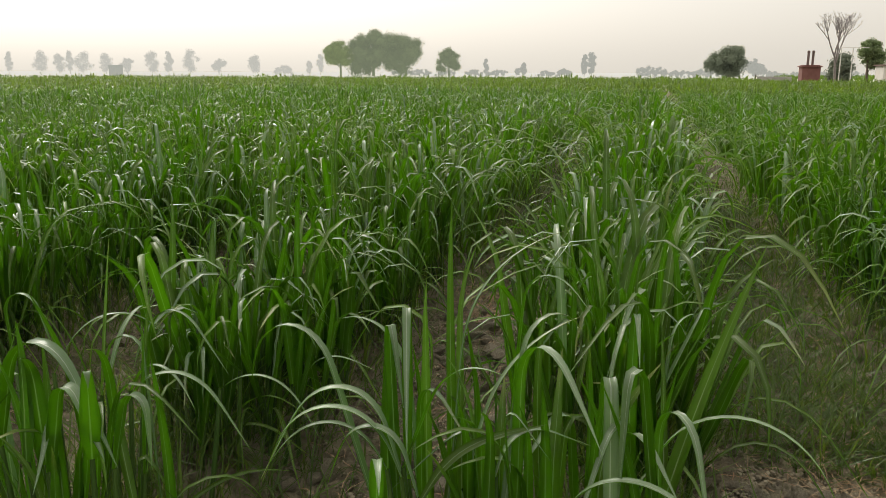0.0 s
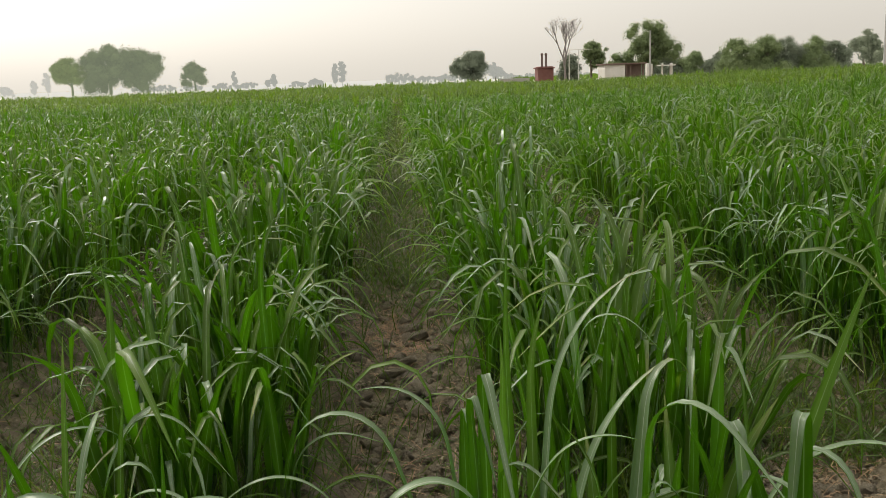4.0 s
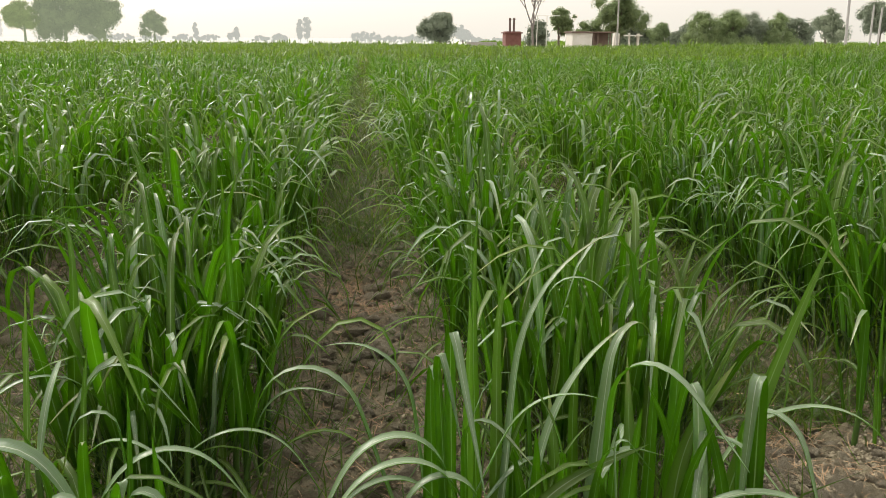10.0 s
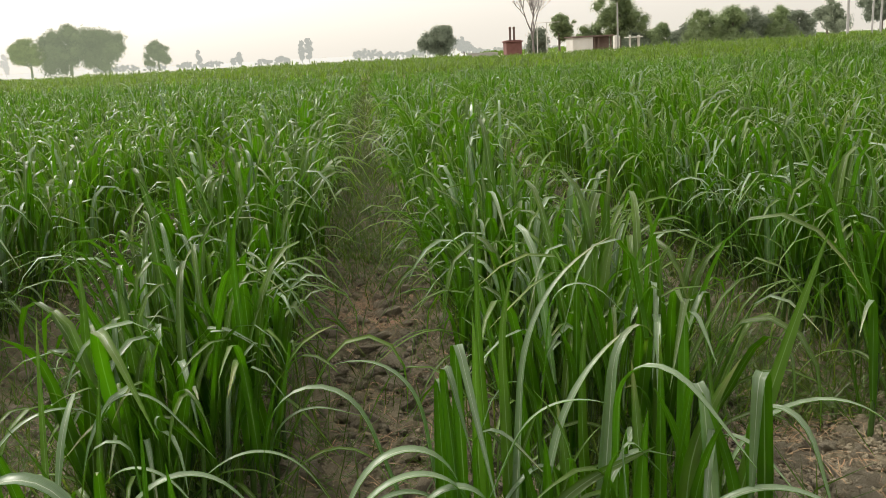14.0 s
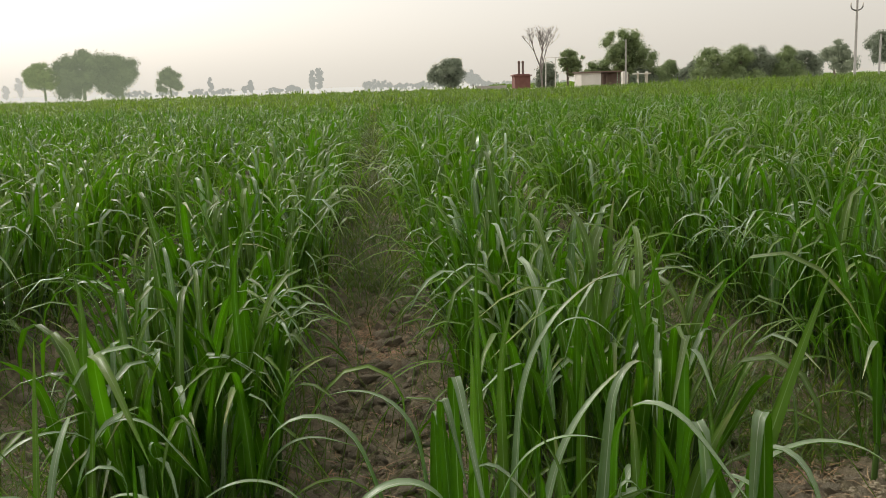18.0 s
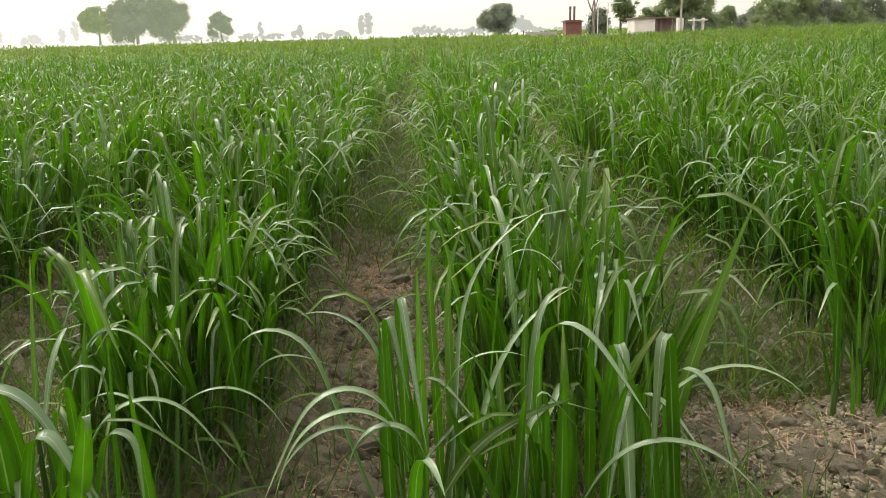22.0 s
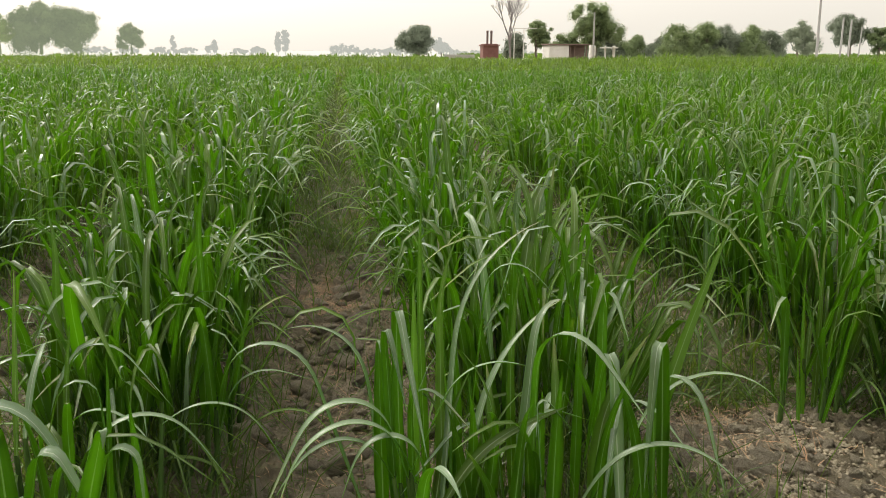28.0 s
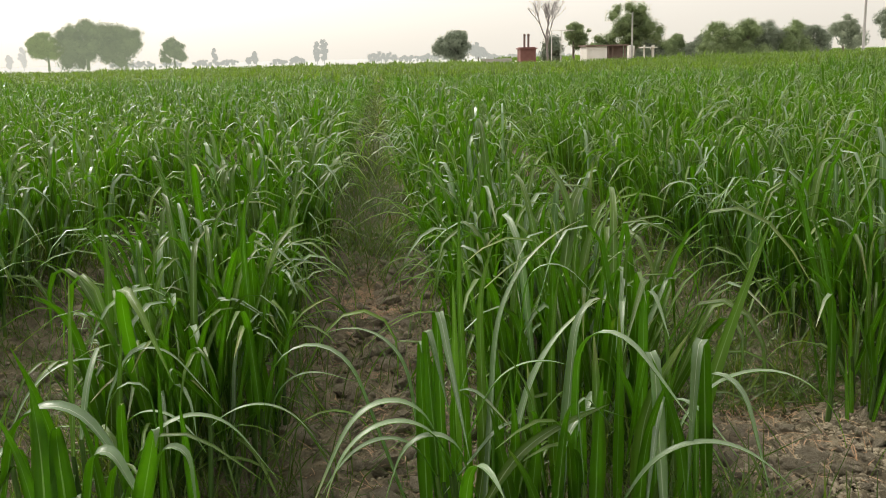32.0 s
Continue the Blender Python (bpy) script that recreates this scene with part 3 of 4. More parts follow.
hero(front, -0.168, 1.900, 0.127, 90, 92, 13, 0.88, 0.06, 0.69, 0.021, sway=-0.00)
hero(front, -0.042, 1.950, 0.122, -125, 90, 12, 0.63, 0.35, 0.59, 0.019, sway=0.02)
hero(front, -0.102, 1.850, 0.155, 17, 86, 74, 0.78, 0.62, 0.91, 0.022, sway=-0.00, label="tall blade arching with a white midrib")
hero(front, 0.028, 2.100, 0.358, -19, 85, 133, 0.71, 0.38, 0.65, 0.016, sway=-0.00)
hero(front, -0.068, 1.800, 0.185, 20, 78, 68, 0.76, 0.88, 0.67, 0.021, sway=-0.01, label="pale blade bending over")
hero(front, 0.058, 1.700, 0.224, 34, 84, 150, 0.85, 0.39, 0.70, 0.025, sway=0.00)
hero(front, -0.193, 1.750, 0.368, -19, 68, 94, 0.78, 0.78, 0.45, 0.015, sway=0.01)
hero(front, 0.135, 2.000, 0.041, 35, 94, 18, 0.79, 0.84, 0.76, 0.019, sway=-0.00)
hero(front, 0.094, 1.700, 0.222, -45, 89, 133, 0.65, 0.35, 0.84, 0.024, sway=-0.15, label="broad blade arching, brownish pale upper side")
hero(front, 0.316, 1.650, 0.238, 102, 80, 160, 0.54, 0.10, 0.81, 0.024, sway=0.15, label="folded blade with a pale hanging tip")
hero(front, 0.424, 1.650, 0.231, -135, 80, 168, 0.59, 0.09, 0.91, 0.022, sway=0.01, label="folded blade with a pale hanging tip")
hero(front, 0.422, 1.700, 0.181, -60, 94, 164, 0.59, 0.36, 0.78, 0.019, sway=-0.01)
hero(front, 0.339, 1.800, 0.155, -18, 77, 152, 0.63, 0.82, 0.87, 0.016, sway=0.15, label="long thin blade arching over bare earth")
hero(front, 0.396, 1.800, 0.134, -4, 78, 6, 0.57, 0.90, 0.86, 0.025, sway=-0.01, label="long dark blade leaning out", roll=1.25)
hero(front, 0.168, 1.600, 0.297, -20, 64, 112, 0.55, 0.84, 0.55, 0.019, sway=-0.01)
hero(front, 0.355, 2.100, 0.193, -18, 90, 42, 0.91, 0.17, 0.71, 0.018, sway=0.00)
hero(front, 0.443, 2.200, 0.329, 40, 85, 106, 0.77, 0.42, 0.43, 0.010, sway=-0.00)
hero(front, -0.201, 1.550, 0.327, -70, 77, 113, 0.68, 0.70, 0.35, 0.022, sway=-0.03)
hero(front, -0.129, 1.650, 0.331, -13, 62, 49, 0.52, 0.87, 0.40, 0.018, sway=0.50)
hero(front, 0.176, 1.750, 0.183, 86, 90, 18, 0.48, 0.21, 0.51, 0.025, sway=0.00)
hero(front, 0.282, 1.750, 0.175, 8, 90, 37, 0.62, 0.76, 0.54, 0.027, sway=0.01)
hero(front, 0.456, 1.900, 0.064, 117, 84, 5, 0.70, 0.86, 0.67, 0.016, sway=-0.00)
hero(front, 0.034, 1.850, 0.145, 92, 90, 33, 0.66, 0.62, 0.44, 0.024, sway=0.00)
hero(front, 0.095, 1.600, 0.391, -3, 95, 147, 0.61, 0.14, 0.36, 0.010, sway=0.01)
hero(front, 0.052, 1.650, 0.424, 24, 75, 103, 0.35, 0.54, 0.35, 0.015, sway=0.41)
hero(side_right, 1.429, 2.550, -0.113, 103, 82, -8, 0.83, 0.83, 0.70, 0.015, sway=-0.00, label="upright pale blade")
hero(side_right, 1.501, 2.600, -0.096, -13, 93, 26, 0.92, 0.08, 0.84, 0.016, sway=-0.00)
hero(side_right, 1.451, 2.500, -0.041, 25, 87, 22, 0.71, 0.71, 0.83, 0.021, sway=-0.00)
hero(side_right, 1.425, 2.700, -0.144, 140, 78, 11, 0.84, 0.41, 0.75, 0.010, sway=0.00)
hero(side_right, 1.393, 2.400, 0.060, -104, 72, 2, 0.89, 0.62, 0.51, 0.012, sway=0.01)
hero(side_right, 1.374, 2.500, -0.060, 107, 82, 4, 0.91, 0.10, 0.36, 0.013, sway=-0.00)
hero(front_left, -1.323, 1.650, 0.128, 49, 93, -7, 0.79, 0.71, 0.77, 0.021, sway=0.00, label="tall bright upright blade")
hero(front_left, -1.296, 1.700, 0.100, 136, 81, 123, 0.78, 0.88, 0.71, 0.021, sway=-0.08)
hero(front_left, -1.182, 1.650, 0.108, 23, 81, -18, 0.85, 0.90, 0.55, 0.037, sway=-0.00)
hero(front_left, -1.346, 1.600, 0.104, -117, 93, 161, 0.59, 0.47, 0.66, 0.018, sway=-0.00)
hero(front_left, -1.377, 1.550, 0.081, -52, 87, 146, 0.65, 0.29, 0.55, 0.025, sway=-0.01, label="broad folded blade with a white rib")
hero(front_left, -1.402, 1.600, 0.098, 76, 76, 143, 0.66, 0.60, 0.49, 0.016, sway=-0.10)
hero(front_left, -2.072, 1.800, 0.156, 37, 53, 96, 0.43, 0.90, 0.40, 0.011, sway=0.01)
hero(front_left, -1.964, 1.850, 0.259, 27, 49, 107, 0.46, 0.38, 0.50, 0.010, sway=0.01)
hero(front_left, -0.984, 1.850, 0.020, -10, 40, 59, 0.84, 0.90, 0.55, 0.010, sway=0.29)
hero(front_left, -1.941, 1.700, 0.028, 33, 65, -23, 0.60, 0.06, 0.49, 0.016, sway=0.00)
hero(front_left, -1.640, 1.750, -0.010, 44, 71, 25, 0.65, 0.90, 0.60, 0.019, sway=0.01)
hero(front_left, -1.150, 1.750, 0.047, 87, 83, 47, 0.58, 0.76, 0.39, 0.018, sway=0.00)
hero(front_left, -1.792, 2.300, 0.366, 8, 94, 170, 0.43, 0.47, 0.51, 0.015, sway=-0.01)
cane_clump(1.62, 2.28, 0.8, 7, "dark green sugarcane clump beside bare earth", spread=0.16, leaves=4, seed=75)
r = np.random.default_rng(88)
for clump, x0, x1, y0, y1, many in ((front, -0.22, 0.42, 1.66, 2.0, 14), (front_left, -1.35, -0.8, 1.5, 1.8, 9)):
    for _ in range(many):
        folded = r.uniform() < 0.5
        hero(clump, r.uniform(x0, x1), r.uniform(y0, y1), r.uniform(0.04, 0.2), -100 + r.normal(0, 55), r.uniform(82, 92), r.uniform(120, 165) if folded else r.uniform(4, 30),
             r.uniform(0.55, 0.8), r.uniform(0.15, 0.5) if folded else 0.8, r.uniform(0.58, 0.82) if folded else r.uniform(0.48, 0.66), r.uniform(0.017, 0.027), sway=r.normal(0, 0.3), twist=r.normal(0, 0.25))


# the field beyond, in joined meshes
def field_band(name, label, y0, y1, per, nseg, sides, wide, seed, step=0.43, rows=1, tall=1.0):
    r = np.random.default_rng(seed)
    xs, ys, ks = [], [], []
    kmax = int(2.2 * y1 / PITCH) + 3
    for k in range(-kmax, kmax + 1, rows):
        ys_k = np.arange(0.9, y1, step) + r.uniform(-0.1, 0.1)
        ys_k = ys_k + r.uniform(-0.25, 0.25, len(ys_k)) * step
        xs.append(FURROW + PITCH * (k + 0.5) + row_bend(ys_k) + r.normal(0, 0.06, len(ys_k)))
        ys.append(ys_k)
        ks.append(np.full(len(ys_k), k))
    X, Y, K = np.concatenate(xs), np.concatenate(ys), np.concatenate(ks)
    dist = np.hypot(X, Y)
    near = (K >= -2) & (K <= 2) & (Y < NEAR)
    keep = in_view(X, Y, 0.3) & (dist >= y0) & (dist < y1) & ~near & ~((X > 15) & (X < 42) & (Y > 90) & (Y < 108)) & ((X > 0.18 * Y) | (dist < 128 + 4.0 * np.sin(X * 0.5)))
    X, Y, K = X[keep], Y[keep], K[keep]
    n = len(X)
    size = tall * r.uniform(0.76, 1.18, n) * (0.97 + 0.1 * np.sin(X * 0.21 + 1) * np.sin(Y * 0.17))
    size *= np.where((X > 14 + 0.35 * (Y - 20)) & (Y > 20), 1.28, 1.0)       # the next plot stands taller
    reach = np.where((K == 0) | (K == -1), np.where(Y > 36, 0.72, 0.41), 0.46) * (rows if rows > 1 else 1)
    ps = []
    share = {"spear": 0.16, "arch": 0.54, "fold": 0.16, "low": 0.14} if y1 < 40 else {"spear": 0.10, "arch": 0.60, "fold": 0.20, "low": 0.10}
    for habit in HABITS:
        m = max(1, round(per * share[habit]))
        p = blade_params(r, n * m, habit)
        a = r.uniform(0, 2 * np.pi, n * m)
        d = np.sqrt(r.uniform(0, 1, n * m))
        sc = np.repeat(size, m)
        bx = np.repeat(X, m) + d * np.cos(a) * np.repeat(reach, m)
        by = np.repeat(Y, m) + d * np.sin(a) * step * 0.5
        zb = r.uniform(0.06, 0.28, n * m) * sc * (0.4 if habit == "low" else 1)
        p["base"] = np.stack([bx, by, ground_z(bx, by) + zb], -1)
        p["az"] = a + r.normal(0, 1.0, n * m)
        p["length"] = p["length"] * sc
        p["width"] = p["width"] * wide
        ps.append(p)
    v, f, uv = blades(join_params(ps), nseg, 2, faces_of=sides)
    me = mesh_np(name, v, f, M_FIELD, uv)
    if sides == 2:       # some blades get the waxy upper side with pale sky sheen painted in
        two_faced(me, len(f) // 2)
        me.materials.append(M_PALE)
        ix = np.zeros(len(f), np.int32)
        ix[:len(f) // 2] = np.where(np.repeat(r.uniform(0, 1, len(f) // 2 // nseg) < (0.14 if y1 < 20 else 0.08), nseg), 2, 1)
        me.polygons.foreach_set("material_index", ix)
    ob = new(name, me)
    return tagged(ob, label, "sugarcane field", kind="stuff")


field_band("sugarcane_rows", "dense rows of young green sugarcane", 0.0, 13.0, 78, 10, 2, 1.25, 21)
field_band("sugarcane_field", "green sugarcane field of close rows", 13.0, 32.0, 40, 7, 2, 1.4, 22)
field_band("sugarcane_field_far", "green sugarcane field running to the treeline", 32.0, 108.0, 12, 4, 1, 2.8, 23, step=0.72)
field_band("sugarcane_field_end", "far end of the green cane field", 108.0, 290.0, 7, 2, 1, 9.5, 24, step=2.8, rows=3, tall=1.3)


# ---------------------------------------------------------------- trees
def crown_mesh(name, blobs, leaves, size, mat, seed, core=0.5):
    """Leaf cards on the shells of clumps; blobs: (x, y, z, r) rows."""
    r = np.random.default_rng(seed)
    blobs = np.asarray(blobs, float)
    wgt = blobs[:, 3] ** 2
    pick = r.choice(len(blobs), leaves, p=wgt / wgt.sum())
    d = r.normal(0, 1, (leaves, 3))
    d /= np.linalg.norm(d, axis=1)[:, None]
    rad = blobs[pick, 3] * np.clip(r.normal(0.86, 0.16, leaves), 0.2, 1.22)
    c = blobs[pick, :3] + d * rad[:, None] * np.array([1, 1, 0.85])
    out = d + r.normal(0, 0.45, (leaves, 3))          # most leaves face outwards
    a = np.cross(out, r.normal(0, 1, (leaves, 3)))
    a /= np.linalg.norm(a, axis=1)[:, None] + 1e-9
    b = np.cross(a, out)
    b /= np.linalg.norm(b, axis=1)[:, None] + 1e-9
    s = size * r.uniform(0.55, 1.3, leaves)[:, None]
    v = np.stack([c - a * s, c + b * s * 0.6, c + a * s, c - b * s * 0.6], 1).reshape(-1, 3)
    f = np.arange(leaves * 4).reshape(-1, 4)
    # dense leaf masses inside the clumps
    lat, lon = np.meshgrid(np.linspace(-1.45, 1.45, 5), np.linspace(0, 2 * np.pi, 7)[:-1], indexing="ij")
    ball = np.stack([np.cos(lat) * np.cos(lon), np.cos(lat) * np.sin(lon), np.sin(lat)], -1).reshape(-1, 3)
    ii, jj = np.meshgrid(np.arange(4), np.arange(6), indexing="ij")
    bf = np.stack([ii * 6 + jj, ii * 6 + (jj + 1) % 6, (ii + 1) * 6 + (jj + 1) % 6, (ii + 1) * 6 + jj], -1).reshape(-1, 4)
    cores = blobs[:, None, :3] + ball[None] * (core * blobs[:, None, 3:4] * r.uniform(0.75, 1.12, (len(blobs), len(ball), 1))) * [1, 1, 0.85]
    cf = (bf[None] + (np.arange(len(blobs)) * len(ball))[:, None, None]).reshape(-1, 4) + len(v)
    return mesh_np(name, np.concatenate([v, cores.reshape(-1, 3)]), np.concatenate([f, cf]), mat, smooth=False)


def tree(x, y, h, w, label, mat, seed, trunk=0.25, kind="round", leaves=4500, leaf=0.12, name="tree", z0=0.0, category="tree", bark=None, thick=0.035, arms=7):
    """A tree with a tapered trunk, limbs and a clumped crown."""
    r = np.random.default_rng(seed)
    ob = thing(name, x, y, z0, label, category)
    blobs = []
    if kind == "round":
        # a few boughs, each with its own cluster of clumps
        boughs = []
        for _ in range(9):
            d = r.normal(0, 1, 3)
            d /= np.linalg.norm(d)
            q = r.uniform(0.35, 0.85)
            boughs.append((d[0] * q * w / 2 * 0.9, d[1] * q * w / 2 * 0.9, h * (trunk + (1 - trunk) * (0.5 + 0.40 * q * d[2])), r.uniform(0.16, 0.27) * w))
        boughs.append((0, 0, h * (1 - 0.28 * (1 - trunk)), 0.24 * w))
        boughs.append((0, 0, h * (trunk + 0.42 * (1 - trunk)), 0.30 * w))
        for n in range(64):
            bx, by, bz, br = boughs[n % len(boughs)]
            d = r.normal(0, 1, 3)
            d /= np.linalg.norm(d)
            rr = r.uniform(0.35, 0.62) * br
            cz = bz + d[2] * (br - 0.5 * rr) * 0.85
            blobs.append((bx + d[0] * (br - 0.5 * rr), by + d[1] * (br - 0.5 * rr), min(max(cz, h * trunk * 0.7 + rr * 0.5), h - rr * 0.8), rr))
    elif kind == "tall":
        n = 22
        for i in range(n):
            t = (i + 0.5) / n
            q = w / 2 * (0.35 + 0.65 * math.sin(math.pi * min(1, t * 1.1))) * r.uniform(0.2, 0.9)
            a = r.uniform(0, 2 * math.pi)
            blobs.append((q * math.cos(a), q * math.sin(a), h * (trunk + (1 - trunk) * t * 0.95), r.uniform(0.10, 0.2) * w + 0.03 * h))
    else:   # bush
        n = 34
        for _ in range(n):
            a, q = r.uniform(0, 2 * math.pi), math.sqrt(r.uniform()) * 0.85
            top = h * (1 - 0.55 * q * q)
            rr = r.uniform(0.13, 0.24) * h
            blobs.append((q * w / 2 * math.cos(a), q * w / 2 * math.sin(a), max(rr, top * (1 - 0.7 * r.uniform() ** 2) - rr * 0.8), rr))
    limbs = []
    th = h * (0.72 if kind != "tall" else 0.92)
    t = np.linspace(0, 1, 7)
    bend = r.normal(0, 0.03 * h, 2)
    path = np.stack([bend[0] * np.sin(t * 2.5), bend[1] * np.sin(t * 2), th * t - 0.1], -1)
    limbs.append((path, thick * h * (1 - 0.8 * t) * (0.5 if kind == "tall" else 1)))
    part("trunk", tubes_mesh("trunk", limbs, bark or M_BARK, 8), ob)
    for b in blobs[:arms]:
        k0 = r.uniform(0.3, 0.8)
        start = np.array([np.interp(k0, t, path[:, i]) for i in range(3)])
        end = np.array(b[:3])
        tt = np.linspace(0, 1, 5)[:, None]
        mid = (start + end) / 2 + np.array([0, 0, -0.06 * h])
        limb = ((1 - tt) ** 2 * start + 2 * tt * (1 - tt) * mid + tt ** 2 * end, thick * h * 0.4 * (1 - 0.8 * tt[:, 0]))
        part("limb", tubes_mesh("limb", [limb], bark or M_BARK, 5), ob)
    part("crown", crown_mesh("crown", blobs, leaves, leaf, mat, seed + 1, 0.3 if kind == "tall" else 0.6), ob)
    return ob


# far rank: trees at the end of the plain, left to right, haze put in as glow
def far_tree(x, y, h, w, kind, seed, mat, label="distant pale tree dissolving in the morning haze"):
    return tree(x, y, h, w, label, mat, seed, trunk=0.12 if kind == "round" else 0.2, kind=kind, leaves=2200, leaf=0.2,
                name="distant_tree", bark=mat, arms=3)


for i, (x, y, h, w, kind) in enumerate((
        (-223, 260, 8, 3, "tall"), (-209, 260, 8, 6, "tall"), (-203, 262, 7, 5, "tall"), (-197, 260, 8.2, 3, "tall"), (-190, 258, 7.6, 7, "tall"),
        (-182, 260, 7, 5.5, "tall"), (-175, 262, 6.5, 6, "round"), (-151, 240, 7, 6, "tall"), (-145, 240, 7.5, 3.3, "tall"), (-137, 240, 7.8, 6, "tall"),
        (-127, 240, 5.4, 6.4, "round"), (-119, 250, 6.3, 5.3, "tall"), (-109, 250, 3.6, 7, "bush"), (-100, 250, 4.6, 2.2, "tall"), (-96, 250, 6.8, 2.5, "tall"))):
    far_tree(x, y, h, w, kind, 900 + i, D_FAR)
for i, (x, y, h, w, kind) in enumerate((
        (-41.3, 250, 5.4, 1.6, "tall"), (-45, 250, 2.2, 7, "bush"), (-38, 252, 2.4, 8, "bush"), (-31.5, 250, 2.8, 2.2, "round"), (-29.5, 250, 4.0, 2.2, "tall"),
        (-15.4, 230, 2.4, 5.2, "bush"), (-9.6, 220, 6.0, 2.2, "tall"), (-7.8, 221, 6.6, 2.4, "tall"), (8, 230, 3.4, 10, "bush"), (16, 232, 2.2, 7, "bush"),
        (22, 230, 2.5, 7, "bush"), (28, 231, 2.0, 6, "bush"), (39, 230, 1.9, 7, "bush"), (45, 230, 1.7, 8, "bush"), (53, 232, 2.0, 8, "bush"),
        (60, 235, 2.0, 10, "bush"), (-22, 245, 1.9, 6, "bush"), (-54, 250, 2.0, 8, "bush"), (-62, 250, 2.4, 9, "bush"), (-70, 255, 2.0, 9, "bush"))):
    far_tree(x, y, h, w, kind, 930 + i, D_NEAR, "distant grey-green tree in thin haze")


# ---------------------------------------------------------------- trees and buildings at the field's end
# these four glow in part, haze put into crown and bark
tree(-77.0, 216, 9.8, 10.4, "light green broadleaf tree beside a larger pair", F_LIGHTGLOW, 31, bark=F_HAZEGLOW, trunk=0.2, leaves=6500, leaf=0.24)
tree(-68.6, 220, 13.2, 19.5, "broad dusty green tree with a dense rounded crown", F_HAZEGLOW, 33, bark=F_HAZEGLOW, trunk=0.06, leaves=17000, leaf=0.24)
tree(-60.2, 224, 11.8, 18.5, "dusty green tree grown into its neighbour's crown", F_HAZEGLOW, 35, bark=F_HAZEGLOW, trunk=0.06, leaves=15000, leaf=0.24)
tree(-46.6, 220, 8.0, 9.2, "small dusty green tree standing alone", F_HAZEGLOW, 37, bark=F_HAZEGLOW, trunk=0.16, leaves=4500, leaf=0.22)
tree(16.9, 135, 5.5, 8.2, "dark dense domed tree behind the field", F_DARK, 39, trunk=0.1, leaves=14000, leaf=0.13)
# this crown glows too, its haze is in the material
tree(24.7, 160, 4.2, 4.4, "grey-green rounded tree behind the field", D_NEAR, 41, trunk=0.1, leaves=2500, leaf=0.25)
tree(28.6, 104, 5.6, 4.8, "leaning dark green tree behind a post frame", F_GREEN, 43, trunk=0.28, leaves=6000, leaf=0.11)
tree(25.0, 101, 3.9, 2.9, "dark creeper-covered bush under a bare tree", F_DARK, 45, kind="bush", leaves=3000, name="bush", category="bush")
tree(36.5, 104, 7.8, 7.8, "tall full green tree behind a white shelter", F_GREEN, 47, trunk=0.18, leaves=13000, leaf=0.11)
tree(34.0, 108, 4.4, 4.6, "green bush behind a low building", F_GREEN, 49, kind="bush", leaves=3000, name="bush", category="bush")
for i, (x, y, h, w, mat) in enumerate(((47.5, 126, 3.7, 4, F_DARK), (50.5, 125, 3.9, 4.2, F_GREEN), (53.5, 122, 3.4, 4.4, F_DARK), (44.6, 128, 3.5, 4.5, F_DARK),
                                       (52.0, 112, 4.9, 5.5, F_GREEN), (56.5, 112, 5.3, 5.5, F_GREEN), (60.5, 114, 4.9, 5.5, F_DARK), (64.5, 114, 4.9, 5.5, F_GREEN), (68.6, 116, 4.4, 6, F_DARK))):
    tree(x, y, h * 1.14, w, "dense dark green thicket along the field edge", mat, 60 + 2 * i, kind="bush", leaves=8000, leaf=0.12, name="thicket", category="thicket")
tree(82.9, 130, 6.8, 7.6, "grey-green rounded tree beyond a power pole", F_HAZED, 81, trunk=0.15, leaves=9000, leaf=0.14)
tree(86.8, 122, 9.0, 7.8, "dark green rounded tree behind twin poles", F_DARK, 83, trunk=0.18, leaves=9000, leaf=0.13)
tree(90.4, 120, 7.3, 4.4, "green bushy tree beside tall slender trees", F_GREEN, 85, trunk=0.08, leaves=7000, leaf=0.13)
for i, (x, y, h, w, mat) in enumerate(((86.0, 108, 8.9, 5.2, F_LIGHT), (91.8, 110, 9.6, 4.4, F_AIRY), (93.6, 108, 12.2, 3.4, F_AIRY), (97.6, 111, 11.6, 3.4, F_AIRY),
                                       (99.6, 108, 13.0, 3.8, F_AIRY), (104.5, 112, 12.4, 4.6, F_AIRY), (108.5, 112, 12.0, 4.6, F_HAZED), (112.5, 112, 11.0, 5.0, F_AIRY))):
    tree(x, y, h, w, "tall slender tree with open drooping leaf sprays", mat, 100 + 2 * i, trunk=0.1, kind="tall", leaves=5000, leaf=0.13, bark=M_PALEBARK, thick=0.022)
tree(100.5, 100, 9.0, 3.6, "yellow-green tree at the edge of tall trees", F_YELLOW, 131, trunk=0.3, leaves=3500, leaf=0.17)


